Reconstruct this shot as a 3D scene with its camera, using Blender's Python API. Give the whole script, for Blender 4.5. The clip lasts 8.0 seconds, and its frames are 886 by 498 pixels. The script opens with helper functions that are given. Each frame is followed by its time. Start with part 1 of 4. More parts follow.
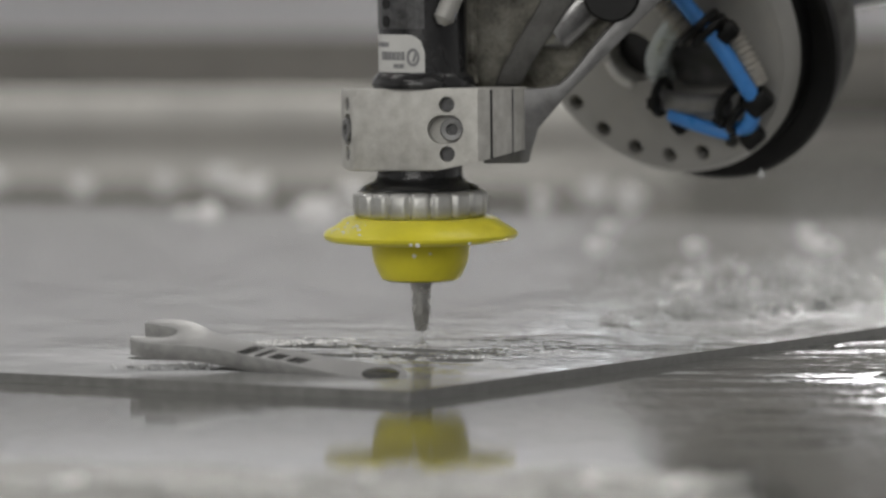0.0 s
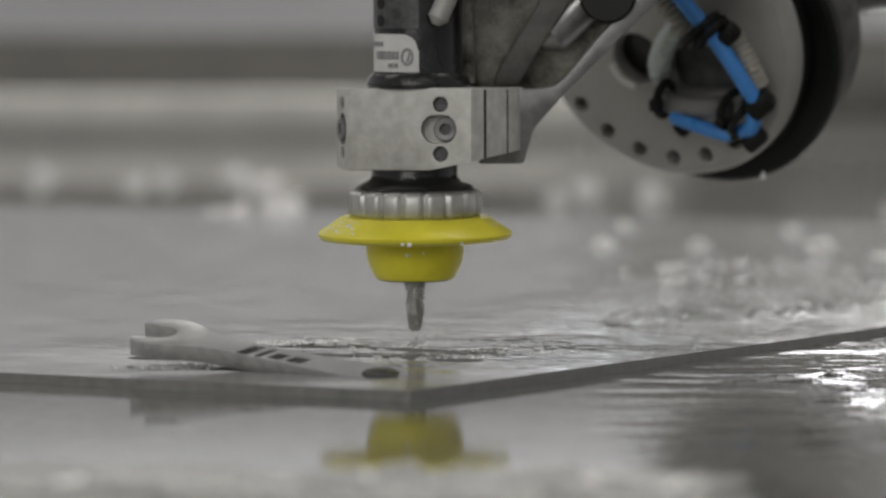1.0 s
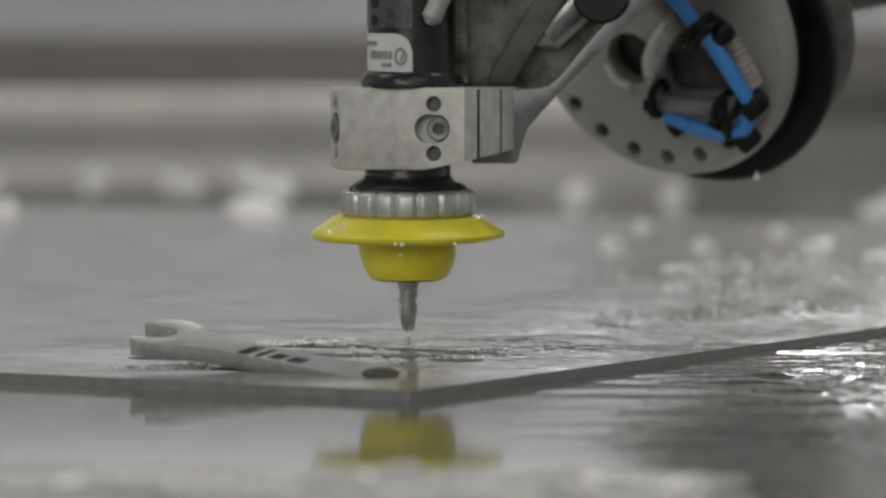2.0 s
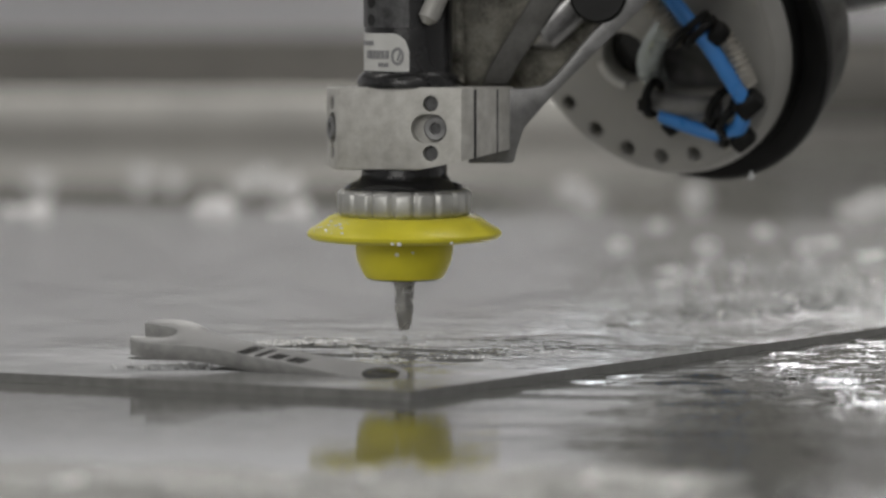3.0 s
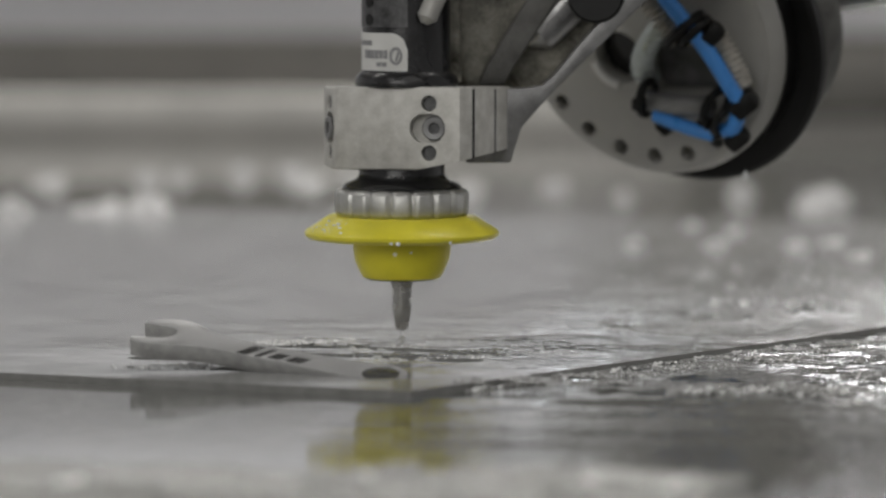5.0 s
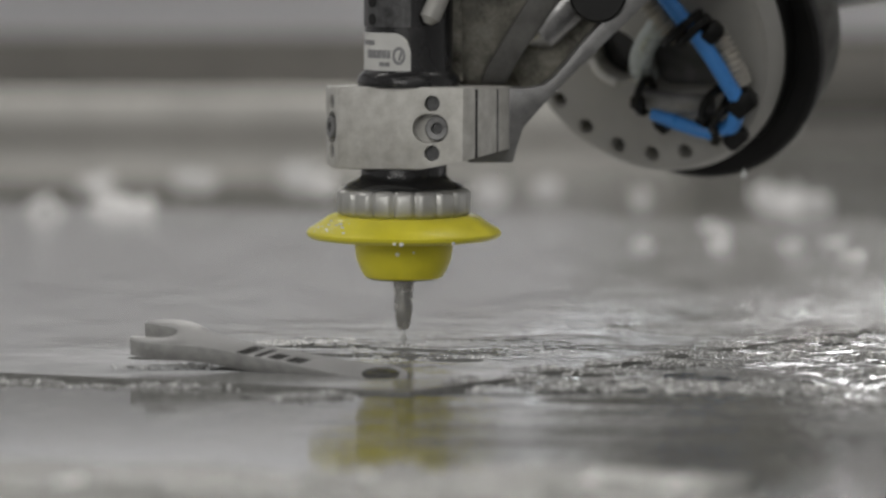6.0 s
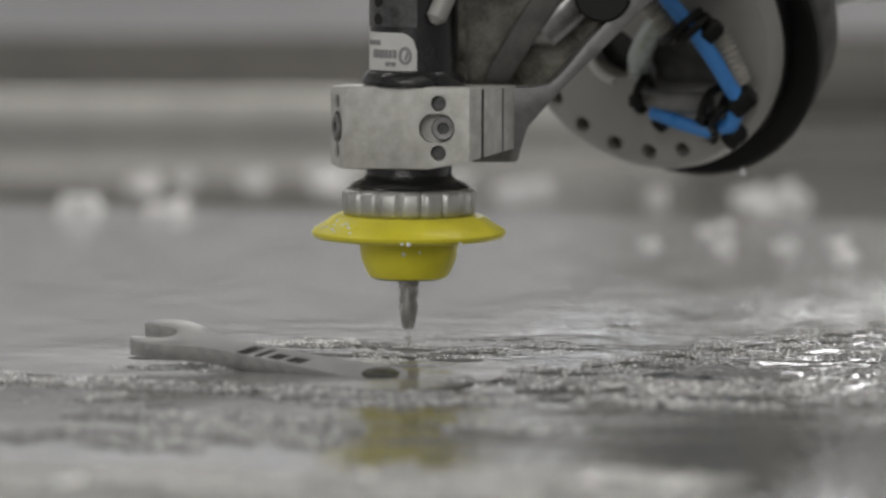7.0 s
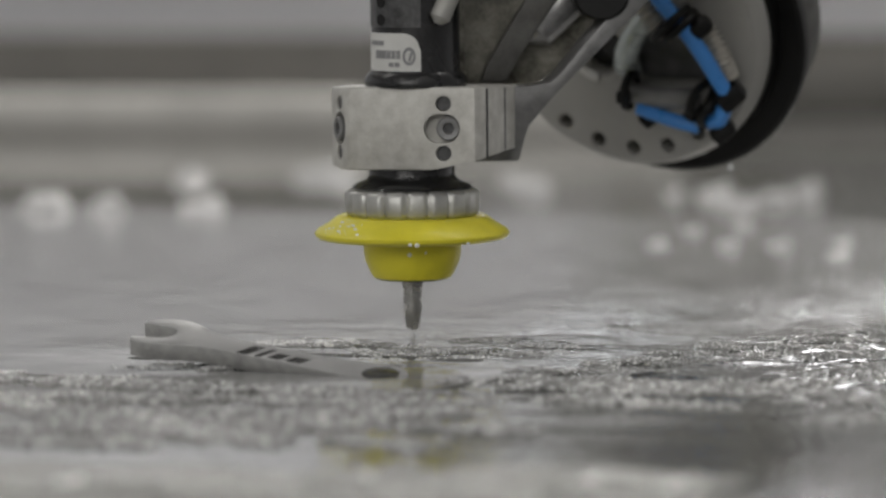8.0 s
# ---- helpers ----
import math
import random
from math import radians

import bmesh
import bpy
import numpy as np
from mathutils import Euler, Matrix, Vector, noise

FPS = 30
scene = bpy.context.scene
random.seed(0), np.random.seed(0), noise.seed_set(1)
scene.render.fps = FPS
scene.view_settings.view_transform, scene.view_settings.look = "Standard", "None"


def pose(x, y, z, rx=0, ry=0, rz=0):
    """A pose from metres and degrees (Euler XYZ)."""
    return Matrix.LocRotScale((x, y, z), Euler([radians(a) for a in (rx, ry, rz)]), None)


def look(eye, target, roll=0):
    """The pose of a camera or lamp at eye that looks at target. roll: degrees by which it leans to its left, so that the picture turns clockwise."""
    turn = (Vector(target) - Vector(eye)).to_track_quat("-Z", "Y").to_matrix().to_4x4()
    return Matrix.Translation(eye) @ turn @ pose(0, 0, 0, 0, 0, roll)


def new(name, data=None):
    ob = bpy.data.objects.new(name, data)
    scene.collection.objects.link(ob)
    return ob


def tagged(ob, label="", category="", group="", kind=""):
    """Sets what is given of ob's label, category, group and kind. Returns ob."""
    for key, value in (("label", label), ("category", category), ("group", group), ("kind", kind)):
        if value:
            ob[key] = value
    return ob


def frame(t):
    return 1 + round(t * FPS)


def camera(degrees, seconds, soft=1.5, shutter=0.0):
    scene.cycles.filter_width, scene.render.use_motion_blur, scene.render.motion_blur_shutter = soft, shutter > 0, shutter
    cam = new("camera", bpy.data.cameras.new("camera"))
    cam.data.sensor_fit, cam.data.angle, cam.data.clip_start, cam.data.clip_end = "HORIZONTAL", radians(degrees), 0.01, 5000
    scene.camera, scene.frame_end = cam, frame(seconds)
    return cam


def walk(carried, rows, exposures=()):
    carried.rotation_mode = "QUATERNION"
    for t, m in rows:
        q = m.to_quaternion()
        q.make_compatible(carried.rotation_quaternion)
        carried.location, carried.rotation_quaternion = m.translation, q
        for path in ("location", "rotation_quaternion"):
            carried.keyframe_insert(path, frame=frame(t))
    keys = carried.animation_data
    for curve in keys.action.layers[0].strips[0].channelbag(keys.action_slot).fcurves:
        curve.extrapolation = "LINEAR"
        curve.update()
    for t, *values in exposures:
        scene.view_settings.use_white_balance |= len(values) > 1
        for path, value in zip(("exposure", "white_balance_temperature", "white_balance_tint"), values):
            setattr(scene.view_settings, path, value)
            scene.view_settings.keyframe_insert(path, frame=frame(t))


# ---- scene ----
MM = 0.001
# ---- camera: stands still on a tripod, long lens, shallow focus ----
EYE_Y, EYE_Z = -1.44, 0.0956
cam = camera(12.0, 8.0, soft=2.2, shutter=0.4)
cam.data.dof.use_dof = True
cam.data.dof.focus_distance = 1.37
cam.data.dof.aperture_fstop = 11.5
CAMERA_POSE = pose(0, EYE_Y, EYE_Z, 90 - 2.579, 0, 0)
walk(cam, [(0.0, CAMERA_POSE), (8.0, CAMERA_POSE)], exposures=[(0.0, 0.18), (0.5, 0.12), (1.0, 0.03), (8.0, 0.03)])

# ---- light: a closed workshop hall under rows of ceiling lights ----
world = bpy.data.worlds.new("hall_air")
world.use_nodes = True
world.node_tree.nodes["Background"].inputs[0].default_value = (0.60, 0.62, 0.66, 1)
world.node_tree.nodes["Background"].inputs[1].default_value = 0.15
scene.world = world


def area(name, eye, target, sx, sy, watts, colour=(1.0, 0.97, 0.93)):
    data = bpy.data.lights.new(name, "AREA")
    data.shape, data.size, data.size_y, data.energy, data.color = "RECTANGLE", sx, sy, watts, colour
    ob = new(name, data)
    ob.matrix_basis = look(eye, target)
    return ob


LAMPS = [(-2.2, -2.6), (0.9, -2.6), (-2.2, 0.4), (0.9, 0.4), (-2.2, 3.4), (0.9, 3.4)]
for lx, ly in LAMPS:
    area("ceiling_lamp", (lx, ly, 2.78), (lx, ly + 0.001, 0), 1.6, 0.14, 10)
# one strong lamp added out of view over the far end, for glints
GLINT_LAMP_AT = (1.7, 5.9, 2.62)
area("added_glint_lamp", GLINT_LAMP_AT, (0.1, 0.0, 0.0), 0.30, 0.30, 390)
# daylight through a wide unseen window, assumed behind the camera for front light
area("window_daylight", (-1.6, -4.42, 1.45), (-1.4, 0, 0.6), 3.0, 1.5, 41, (1.0, 0.98, 0.94))
area("window_daylight", (0.0, 7.92, 1.55), (0, 0, 0.4), 7.0, 1.7, 3.7, (1.0, 0.98, 0.94))
# two small brighter lamps added in the window for glints on water and sheet
area("window_daylight", (0.86, 7.90, 2.12), (0.12, 0, 0.0), 0.30, 0.30, 5.0, (0.97, 0.98, 1.0))
area("window_daylight", (0.29, 7.90, 1.75), (0.04, 0, 0.0), 0.14, 0.25, 0.9, (0.86, 0.94, 1.0))


# ---- materials ----
def mat(name, base, rough=0.5, metal=0.0, size=0.01, spread=0.15, bump=0.0, bump_size=0.002, fine=0.0006,
        tint=None, spec=0.5, rough_spread=0.1, coat=0.0):
    """A surface with stains at one scale, grain at another and a fine relief; sizes in metres."""
    m = bpy.data.materials.new(name)
    m.use_nodes = True
    nt = m.node_tree
    b = nt.nodes["Principled BSDF"]
    co = nt.nodes.new("ShaderNodeTexCoord")
    n1 = nt.nodes.new("ShaderNodeTexNoise")
    n1.inputs["Scale"].default_value, n1.inputs["Detail"].default_value = 1 / size, 6
    n2 = nt.nodes.new("ShaderNodeTexNoise")
    n2.inputs["Scale"].default_value, n2.inputs["Detail"].default_value = 1 / fine, 3
    nt.links.new(co.outputs["Object"], n1.inputs["Vector"])
    nt.links.new(co.outputs["Object"], n2.inputs["Vector"])
    mix = nt.nodes.new("ShaderNodeMath")
    mix.operation = "MULTIPLY_ADD"
    mix.inputs[1].default_value = 0.35
    nt.links.new(n2.outputs["Fac"], mix.inputs[0])
    nt.links.new(n1.outputs["Fac"], mix.inputs[2])
    ramp = nt.nodes.new("ShaderNodeValToRGB")
    dark = [c * (1 - spread) for c in base] if tint is None else list(tint)
    light = [min(1, c * (1 + spread)) for c in base]
    ramp.color_ramp.elements[0].position, ramp.color_ramp.elements[1].position = 0.45, 0.9
    ramp.color_ramp.elements[0].color, ramp.color_ramp.elements[1].color = (*dark, 1), (*light, 1)
    nt.links.new(mix.outputs[0], ramp.inputs[0])
    nt.links.new(ramp.outputs[0], b.inputs["Base Color"])
    rr = nt.nodes.new("ShaderNodeMapRange")
    rr.inputs["From Min"].default_value, rr.inputs["From Max"].default_value = 0.3, 0.7
    rr.inputs["To Min"].default_value, rr.inputs["To Max"].default_value = max(0.02, rough - rough_spread), min(1, rough + rough_spread)
    nt.links.new(n1.outputs["Fac"], rr.inputs["Value"])
    nt.links.new(rr.outputs[0], b.inputs["Roughness"])
    b.inputs["Metallic"].default_value = metal
    b.inputs["Specular IOR Level"].default_value = spec
    b.inputs["Coat Weight"].default_value = coat
    b.inputs["Coat Roughness"].default_value = 0.04
    if bump:
        nb = nt.nodes.new("ShaderNodeTexNoise")
        nb.inputs["Scale"].default_value, nb.inputs["Detail"].default_value = 1 / bump_size, 4
        nt.links.new(co.outputs["Object"], nb.inputs["Vector"])
        bp = nt.nodes.new("ShaderNodeBump")
        bp.inputs["Strength"].default_value, bp.inputs["Distance"].default_value = 1.0, bump
        nt.links.new(nb.outputs["Fac"], bp.inputs["Height"])
        nt.links.new(bp.outputs[0], b.inputs["Normal"])
    return m


def wave_mat(name, base, rough, metal, layers, spread=0.1, size=0.1, ior=1.33, spec=0.5, spread_x=()):
    """A wet surface: its relief is the sum of stretched ripple layers (length across, length along, height), all in metres."""
    m = mat(name, base, rough, metal, size=size, spread=spread, rough_spread=rough * 0.4, spec=spec)
    nt = m.node_tree
    b = nt.nodes["Principled BSDF"]
    b.inputs["IOR"].default_value = ior
    co = nt.nodes.new("ShaderNodeTexCoord")
    last = None
    for lx, ly, height in layers:
        mp = nt.nodes.new("ShaderNodeMapping")
        mp.inputs["Scale"].default_value = (1 / lx, 1 / ly, 1)
        mp.inputs["Rotation"].default_value = (0, 0, 0.12)
        nt.links.new(co.outputs["Object"], mp.inputs["Vector"])
        nz = nt.nodes.new("ShaderNodeTexNoise")
        nz.inputs["Scale"].default_value, nz.inputs["Detail"].default_value = 1.0, 2.5
        nz.inputs["Distortion"].default_value = 0.6
        nt.links.new(mp.outputs[0], nz.inputs["Vector"])
        h = nt.nodes.new("ShaderNodeMath")
        h.operation = "MULTIPLY"
        h.inputs[1].default_value = height
        nt.links.new(nz.outputs["Fac"], h.inputs[0])
        if last is None:
            last = h
        else:
            s = nt.nodes.new("ShaderNodeMath")
            nt.links.new(last.outputs[0], s.inputs[0])
            nt.links.new(h.outputs[0], s.inputs[1])
            last = s
    for start, end, least, axis in spread_x:
        # calmer water on one side, livelier on the other
        sep = nt.nodes.new("ShaderNodeSeparateXYZ")
        nt.links.new(co.outputs["Object"], sep.inputs[0])
        mr = nt.nodes.new("ShaderNodeMapRange")
        mr.interpolation_type = "SMOOTHSTEP"
        mr.inputs["From Min"].default_value, mr.inputs["From Max"].default_value = start, end
        mr.inputs["To Min"].default_value, mr.inputs["To Max"].default_value = least, 1.0
        nt.links.new(sep.outputs[axis], mr.inputs["Value"])
        mul = nt.nodes.new("ShaderNodeMath")
        mul.operation = "MULTIPLY"
        nt.links.new(last.outputs[0], mul.inputs[0])
        nt.links.new(mr.outputs[0], mul.inputs[1])
        last = mul
    bp = nt.nodes.new("ShaderNodeBump")
    bp.inputs["Strength"].default_value, bp.inputs["Distance"].default_value = 1.0, 1.0
    nt.links.new(last.outputs[0], bp.inputs["Height"])
    nt.links.new(bp.outputs[0], b.inputs["Normal"])
    return m


M_WATER = wave_mat("murky_water", (0.115, 0.115, 0.107), 0.03, 0.0,
                   [(0.006, 0.006, 0.0006), (0.30, 0.06, 0.0003)], spread_x=((0.0, 0.14, 0.10, "X"), (1.0, 0.35, 0.25, "Y")))
M_SHEET = wave_mat("wet_steel_sheet", (0.31, 0.31, 0.305), 0.12, 0.3,
                   [(0.006, 0.010, 0.0007), (0.03, 0.04, 0.0026)], spread=0.12, size=0.03, spread_x=((0.23, 0.10, 0.006, "Y"), (1.10, 0.70, 0.1, "X"), (0.04, 0.13, 0.12, "X")))
M_EDGE_SHEET = wave_mat("wet_scrap_sheet", (0.24, 0.24, 0.228), 0.75, 0.0,
                        [(0.02, 0.012, 0.0003)], spread=0.25, size=0.05)
M_WRENCH = mat("blasted_steel", (0.42, 0.42, 0.415), 0.42, 0.55, size=0.012, spread=0.10, bump=0.00004, bump_size=0.0006)
M_SAWN = mat("striated_cut_steel", (0.37, 0.37, 0.36), 0.5, 0.4, size=0.003, spread=0.2, bump=0.0001, bump_size=0.0007)
M_DARKWATER = mat("dark_water", (0.035, 0.035, 0.033), 0.05, 0.0, size=0.004, spread=0.4, bump=0.003, bump_size=0.003, spec=0.25)
M_CUT = mat("cut_edge_steel", (0.24, 0.24, 0.23), 0.5, 0.3, size=0.004, spread=0.2, bump=0.00008, bump_size=0.0008)
M_ALU = mat("machined_aluminium", (0.53, 0.525, 0.495), 0.46, 0.15, size=0.005, spread=0.13, tint=(0.40, 0.39, 0.36), bump=0.00008, bump_size=0.0012, fine=0.0005)
M_ALU_DARK = mat("weathered_aluminium", (0.20, 0.20, 0.20), 0.42, 0.4, size=0.008, spread=0.35, bump=0.00008, bump_size=0.0015)
M_CAST = mat("dirty_casting", (0.20, 0.193, 0.165), 0.45, 0.1, size=0.008, spread=0.6, tint=(0.022, 0.019, 0.011), bump=0.0003, bump_size=0.002, fine=0.0012)
M_RIB = mat("grimy_aluminium", (0.105, 0.104, 0.098), 0.5, 0.15, size=0.010, spread=0.5, tint=(0.035, 0.033, 0.028), bump=0.0002, bump_size=0.002)
M_BARREL = mat("worn_barrel_steel", (0.38, 0.38, 0.38), 0.30, 0.7, size=0.012, spread=0.5, tint=(0.05, 0.048, 0.042), bump=0.0001, bump_size=0.003)
M_STEEL = mat("nozzle_steel", (0.40, 0.395, 0.38), 0.24, 0.75, size=0.004, spread=0.25)
M_NUT = mat("nickel_nut", (0.50, 0.50, 0.48), 0.40, 0.7, size=0.01, spread=0.2)
M_BLACK = mat("black_anodised", (0.013, 0.013, 0.0135), 0.22, 0.0, size=0.012, spread=0.5, bump=0.00005, bump_size=0.001)
M_RUBBER = mat("black_rubber", (0.007, 0.007, 0.007), 0.42, 0.0, size=0.02, spread=0.4, spec=0.25)
M_PLATE = mat("worn_grey_plate", (0.07, 0.07, 0.072), 0.4, 0.2, size=0.004, spread=0.7, bump=0.0001, bump_size=0.001)
M_YELLOW = mat("yellow_rubber", (0.76, 0.68, 0.035), 0.42, 0.0, size=0.012, spread=0.09, bump=0.00012, bump_size=0.004, coat=0.12)
M_GRIME = mat("wet_grime", (0.10, 0.095, 0.05), 0.3, 0.0, size=0.003, spread=0.6)
M_LABEL = mat("white_label", (0.62, 0.62, 0.60), 0.45, 0.0, size=0.01, spread=0.06)
M_PRINT = mat("grey_print", (0.25, 0.25, 0.255), 0.5, 0.0, size=0.003, spread=0.2)
M_FLANGE = mat("grey_flange", (0.36, 0.355, 0.335), 0.45, 0.2, size=0.02, spread=0.10, bump=0.00003, bump_size=0.002)
M_BLUE = mat("blue_hose", (0.055, 0.25, 0.66), 0.35, 0.0, size=0.01, spread=0.12)
M_SPRING = mat("spring_guard", (0.46, 0.44, 0.40), 0.4, 0.2, size=0.004, spread=0.25)
M_CHROME = mat("bright_steel", (0.44, 0.48, 0.47), 0.3, 0.4, size=0.01, spread=0.12)
M_BEAD = mat("clear_water_bead", (0.75, 0.76, 0.76), 0.05, 0.0, size=0.01, spread=0.03, rough_spread=0.02)
M_BEAD.node_tree.nodes["Principled BSDF"].inputs["Transmission Weight"].default_value = 0.85
M_BEAD.node_tree.nodes["Principled BSDF"].inputs["IOR"].default_value = 1.33
M_DROP = mat("water_bead", (0.55, 0.56, 0.56), 0.05, 0.0, size=0.01, spread=0.05, spec=1.0, rough_spread=0.02, coat=1.0)
M_FOAM = mat("grey_foam", (0.50, 0.52, 0.50), 0.12, 0.0, size=0.006, spread=0.35, spec=0.7, rough_spread=0.05, coat=0.4)
M_FOAM.node_tree.nodes["Principled BSDF"].inputs["Alpha"].default_value = 0.72
# single bubbles differ: most are grey, a few white in place of sparkle
fnt = M_FOAM.node_tree
fgeo = fnt.nodes.new("ShaderNodeNewGeometry")
framp = fnt.nodes.new("ShaderNodeValToRGB")
framp.color_ramp.elements[0].position, framp.color_ramp.elements[0].color = 0.0, (0.32, 0.32, 0.31, 1)
framp.color_ramp.elements[1].position, framp.color_ramp.elements[1].color = 1.0, (0.95, 0.96, 0.97, 1)
for at, c in ((0.55, 0.46), (0.82, 0.66), (0.88, 0.97)):
    framp.color_ramp.elements.new(at).color = (c, c, c * 0.98, 1)
fnt.links.new(fgeo.outputs["Random Per Island"], framp.inputs[0])
fnt.links.new(framp.outputs[0], fnt.nodes["Principled BSDF"].inputs["Base Color"])
M_BUBBLE = mat("clear_bubble", (0.74, 0.75, 0.74), 0.04, 0.0, size=0.006, spread=0.2, spec=1.0, rough_spread=0.02, coat=1.0)
M_BUBBLE.node_tree.nodes["Principled BSDF"].inputs["Alpha"].default_value = 0.42
M_PALE = mat("pale_dry_foam", (0.60, 0.60, 0.575), 0.25, 0.0, size=0.006, spread=0.2, spec=0.6)
M_PALE.node_tree.nodes["Principled BSDF"].inputs["Alpha"].default_value = 0.6
# white of foam clumps, also painted as glints on drops and beads
M_FOAM_GLINT = mat("foam_and_glint_white", (0.90, 0.90, 0.89), 0.15, 0.0, size=0.006, spread=0.1, spec=0.8)
M_RIM = mat("tank_rim_paint", (0.66, 0.65, 0.615), 0.5, 0.0, size=0.15, spread=0.15, fine=0.01)
M_TANK = mat("stained_tank_wall", (0.38, 0.365, 0.335), 0.5, 0.1, size=0.2, spread=0.3, fine=0.01)
M_BEAM = mat("dark_machine_paint", (0.14, 0.135, 0.122), 0.5, 0.0, size=0.2, spread=0.25, fine=0.01)
# colour of the unseen block that dims the reflections
M_REFLECTION_BLOCK = mat("reflection_block_grey", (0.22, 0.215, 0.205), 0.5, 0.0, size=0.1, spread=0.3, fine=0.01)
M_WALL = mat("hall_wall_paint", (0.50, 0.505, 0.52), 0.8, 0.0, size=0.8, spread=0.08, fine=0.02)
M_FLOOR = mat("concrete_floor", (0.28, 0.275, 0.265), 0.7, 0.0, size=0.5, spread=0.2, fine=0.01)
M_LAMP = bpy.data.materials.new("lamp_diffuser")
M_LAMP.use_nodes = True
M_LAMP.node_tree.nodes["Principled BSDF"].inputs["Emission Color"].default_value = (1.0, 0.97, 0.93, 1)
M_LAMP.node_tree.nodes["Principled BSDF"].inputs["Emission Strength"].default_value = 3.0


M_SKY = bpy.data.materials.new("overcast_sky")
M_SKY.use_nodes = True
M_SKY.node_tree.nodes["Principled BSDF"].inputs["Emission Color"].default_value = (0.93, 0.96, 1.0, 1)
M_SKY.node_tree.nodes["Principled BSDF"].inputs["Emission Strength"].default_value = 0.3


# ---- building helpers ----
def finish(bm, name, material, smooth=35.0):
    bmesh.ops.recalc_face_normals(bm, faces=bm.faces)
    me = bpy.data.meshes.new(name)
    bm.to_mesh(me)
    bm.free()
    me.materials.append(material)
    if smooth:
        me.shade_smooth()
        me.set_sharp_from_angle(angle=radians(smooth))
    return me


def part(name, bm, material, parent, label="", smooth=35.0):
    ob = new(name, finish(bm, name, material, smooth))
    ob.parent = parent
    return tagged(ob, label)


def thing(name, bm, material, label, category, group="", kind="", smooth=35.0):
    return tagged(new(name, finish(bm, name, material, smooth)), label, category, group, kind)


def box(x0, x1, y0, y1, z0, z1, bevel=0.0, m=None):
    bm = bmesh.new()
    bmesh.ops.create_cube(bm, size=1)
    bmesh.ops.transform(bm, matrix=Matrix.Translation(((x0 + x1) / 2, (y0 + y1) / 2, (z0 + z1) / 2))
                        @ Matrix.Diagonal((x1 - x0, y1 - y0, z1 - z0, 1)), verts=bm.verts)
    if bevel:
        bmesh.ops.bevel(bm, geom=bm.edges[:], offset=bevel, segments=2, affect="EDGES", profile=0.5)
    if m:
        bmesh.ops.transform(bm, matrix=m, verts=bm.verts)
    return bm


def carve(ob, cutters):
    """Cuts the shapes of cutters out of ob's mesh for good."""
    made = []
    for bm in cutters:
        made.append(new("cutter", finish(bm, "cutter", M_RUBBER, 0)))
        made[-1].parent = ob.parent
        mod = ob.modifiers.new("cut", "BOOLEAN")
        mod.operation, mod.solver, mod.object = "DIFFERENCE", "EXACT", made[-1]
    bpy.context.view_layer.update()
    done = bpy.data.meshes.new_from_object(ob.evaluated_get(bpy.context.evaluated_depsgraph_get()))
    ob.modifiers.clear()
    ob.data = done
    for c in made:
        bpy.data.objects.remove(c)


def lathe(profile, segments=64, m=None, wobble=None):
    """Turns a profile of (radius, height) about z; wobble(angle, radius, height) gives another radius."""
    bm = bmesh.new()
    rings = []
    for r, z in profile:
        if r < 1e-7:
            rings.append([bm.verts.new((0, 0, z))])
            continue
        ring = []
        for i in range(segments):
            a = 2 * math.pi * i / segments
            q = wobble(a, r, z) if wobble else r
            ring.append(bm.verts.new((q * math.cos(a), q * math.sin(a), z)))
        rings.append(ring)
    for lo, hi in zip(rings, rings[1:]):
        for i in range(segments):
            j = (i + 1) % segments
            quad = [lo[i % len(lo)], lo[j % len(lo)], hi[j % len(hi)], hi[i % len(hi)]]
            face = list(dict.fromkeys(quad))
            if len(face) > 2:
                bm.faces.new(face)
    if m:
        bmesh.ops.transform(bm, matrix=m, verts=bm.verts)
    return bm


def mm(profile):
    return [(r * MM, z * MM) for r, z in profile]


def slab(outer, holes, z0, z1, m=None, bevel=0.0):
    """A plate of any outline, with openings through it."""
    bm = bmesh.new()
    edges = []
    for loop in (outer, *holes):
        vs = [bm.verts.new((x, y, z1)) for x, y in loop]
        edges += [bm.edges.new((vs[i], vs[(i + 1) % len(vs)])) for i in range(len(vs))]
    bmesh.ops.triangle_fill(bm, edges=edges, use_beauty=True, use_dissolve=False)
    out = bmesh.ops.extrude_face_region(bm, geom=bm.faces[:])
    bmesh.ops.translate(bm, vec=(0, 0, z0 - z1), verts=[g for g in out["geom"] if isinstance(g, bmesh.types.BMVert)])
    if bevel:
        bmesh.ops.recalc_face_normals(bm, faces=bm.faces)
        sharp = [e for e in bm.edges if len(e.link_faces) == 2 and e.calc_face_angle(0) > 0.9]
        bmesh.ops.bevel(bm, geom=sharp, offset=bevel, segments=2, affect="EDGES", profile=0.5)
    if m:
        bmesh.ops.transform(bm, matrix=m, verts=bm.verts)
    return bm


def circle(cx, cy, r, n=24):
    return [(cx + r * math.cos(2 * math.pi * i / n), cy + r * math.sin(2 * math.pi * i / n)) for i in range(n)]


def rounded(cx, cy, w, h, r, n=5, slant=0.0):
    pts = []
    for qx, qy, a0 in ((1, 1, 0), (-1, 1, 90), (-1, -1, 180), (1, -1, 270)):
        for k in range(n):
            a = radians(a0 + 90 * k / (n - 1))
            y = qy * (h / 2 - r) + r * math.sin(a)
            pts.append((cx + qx * (w / 2 - r) + r * math.cos(a) + slant * y, cy + y))
    return pts


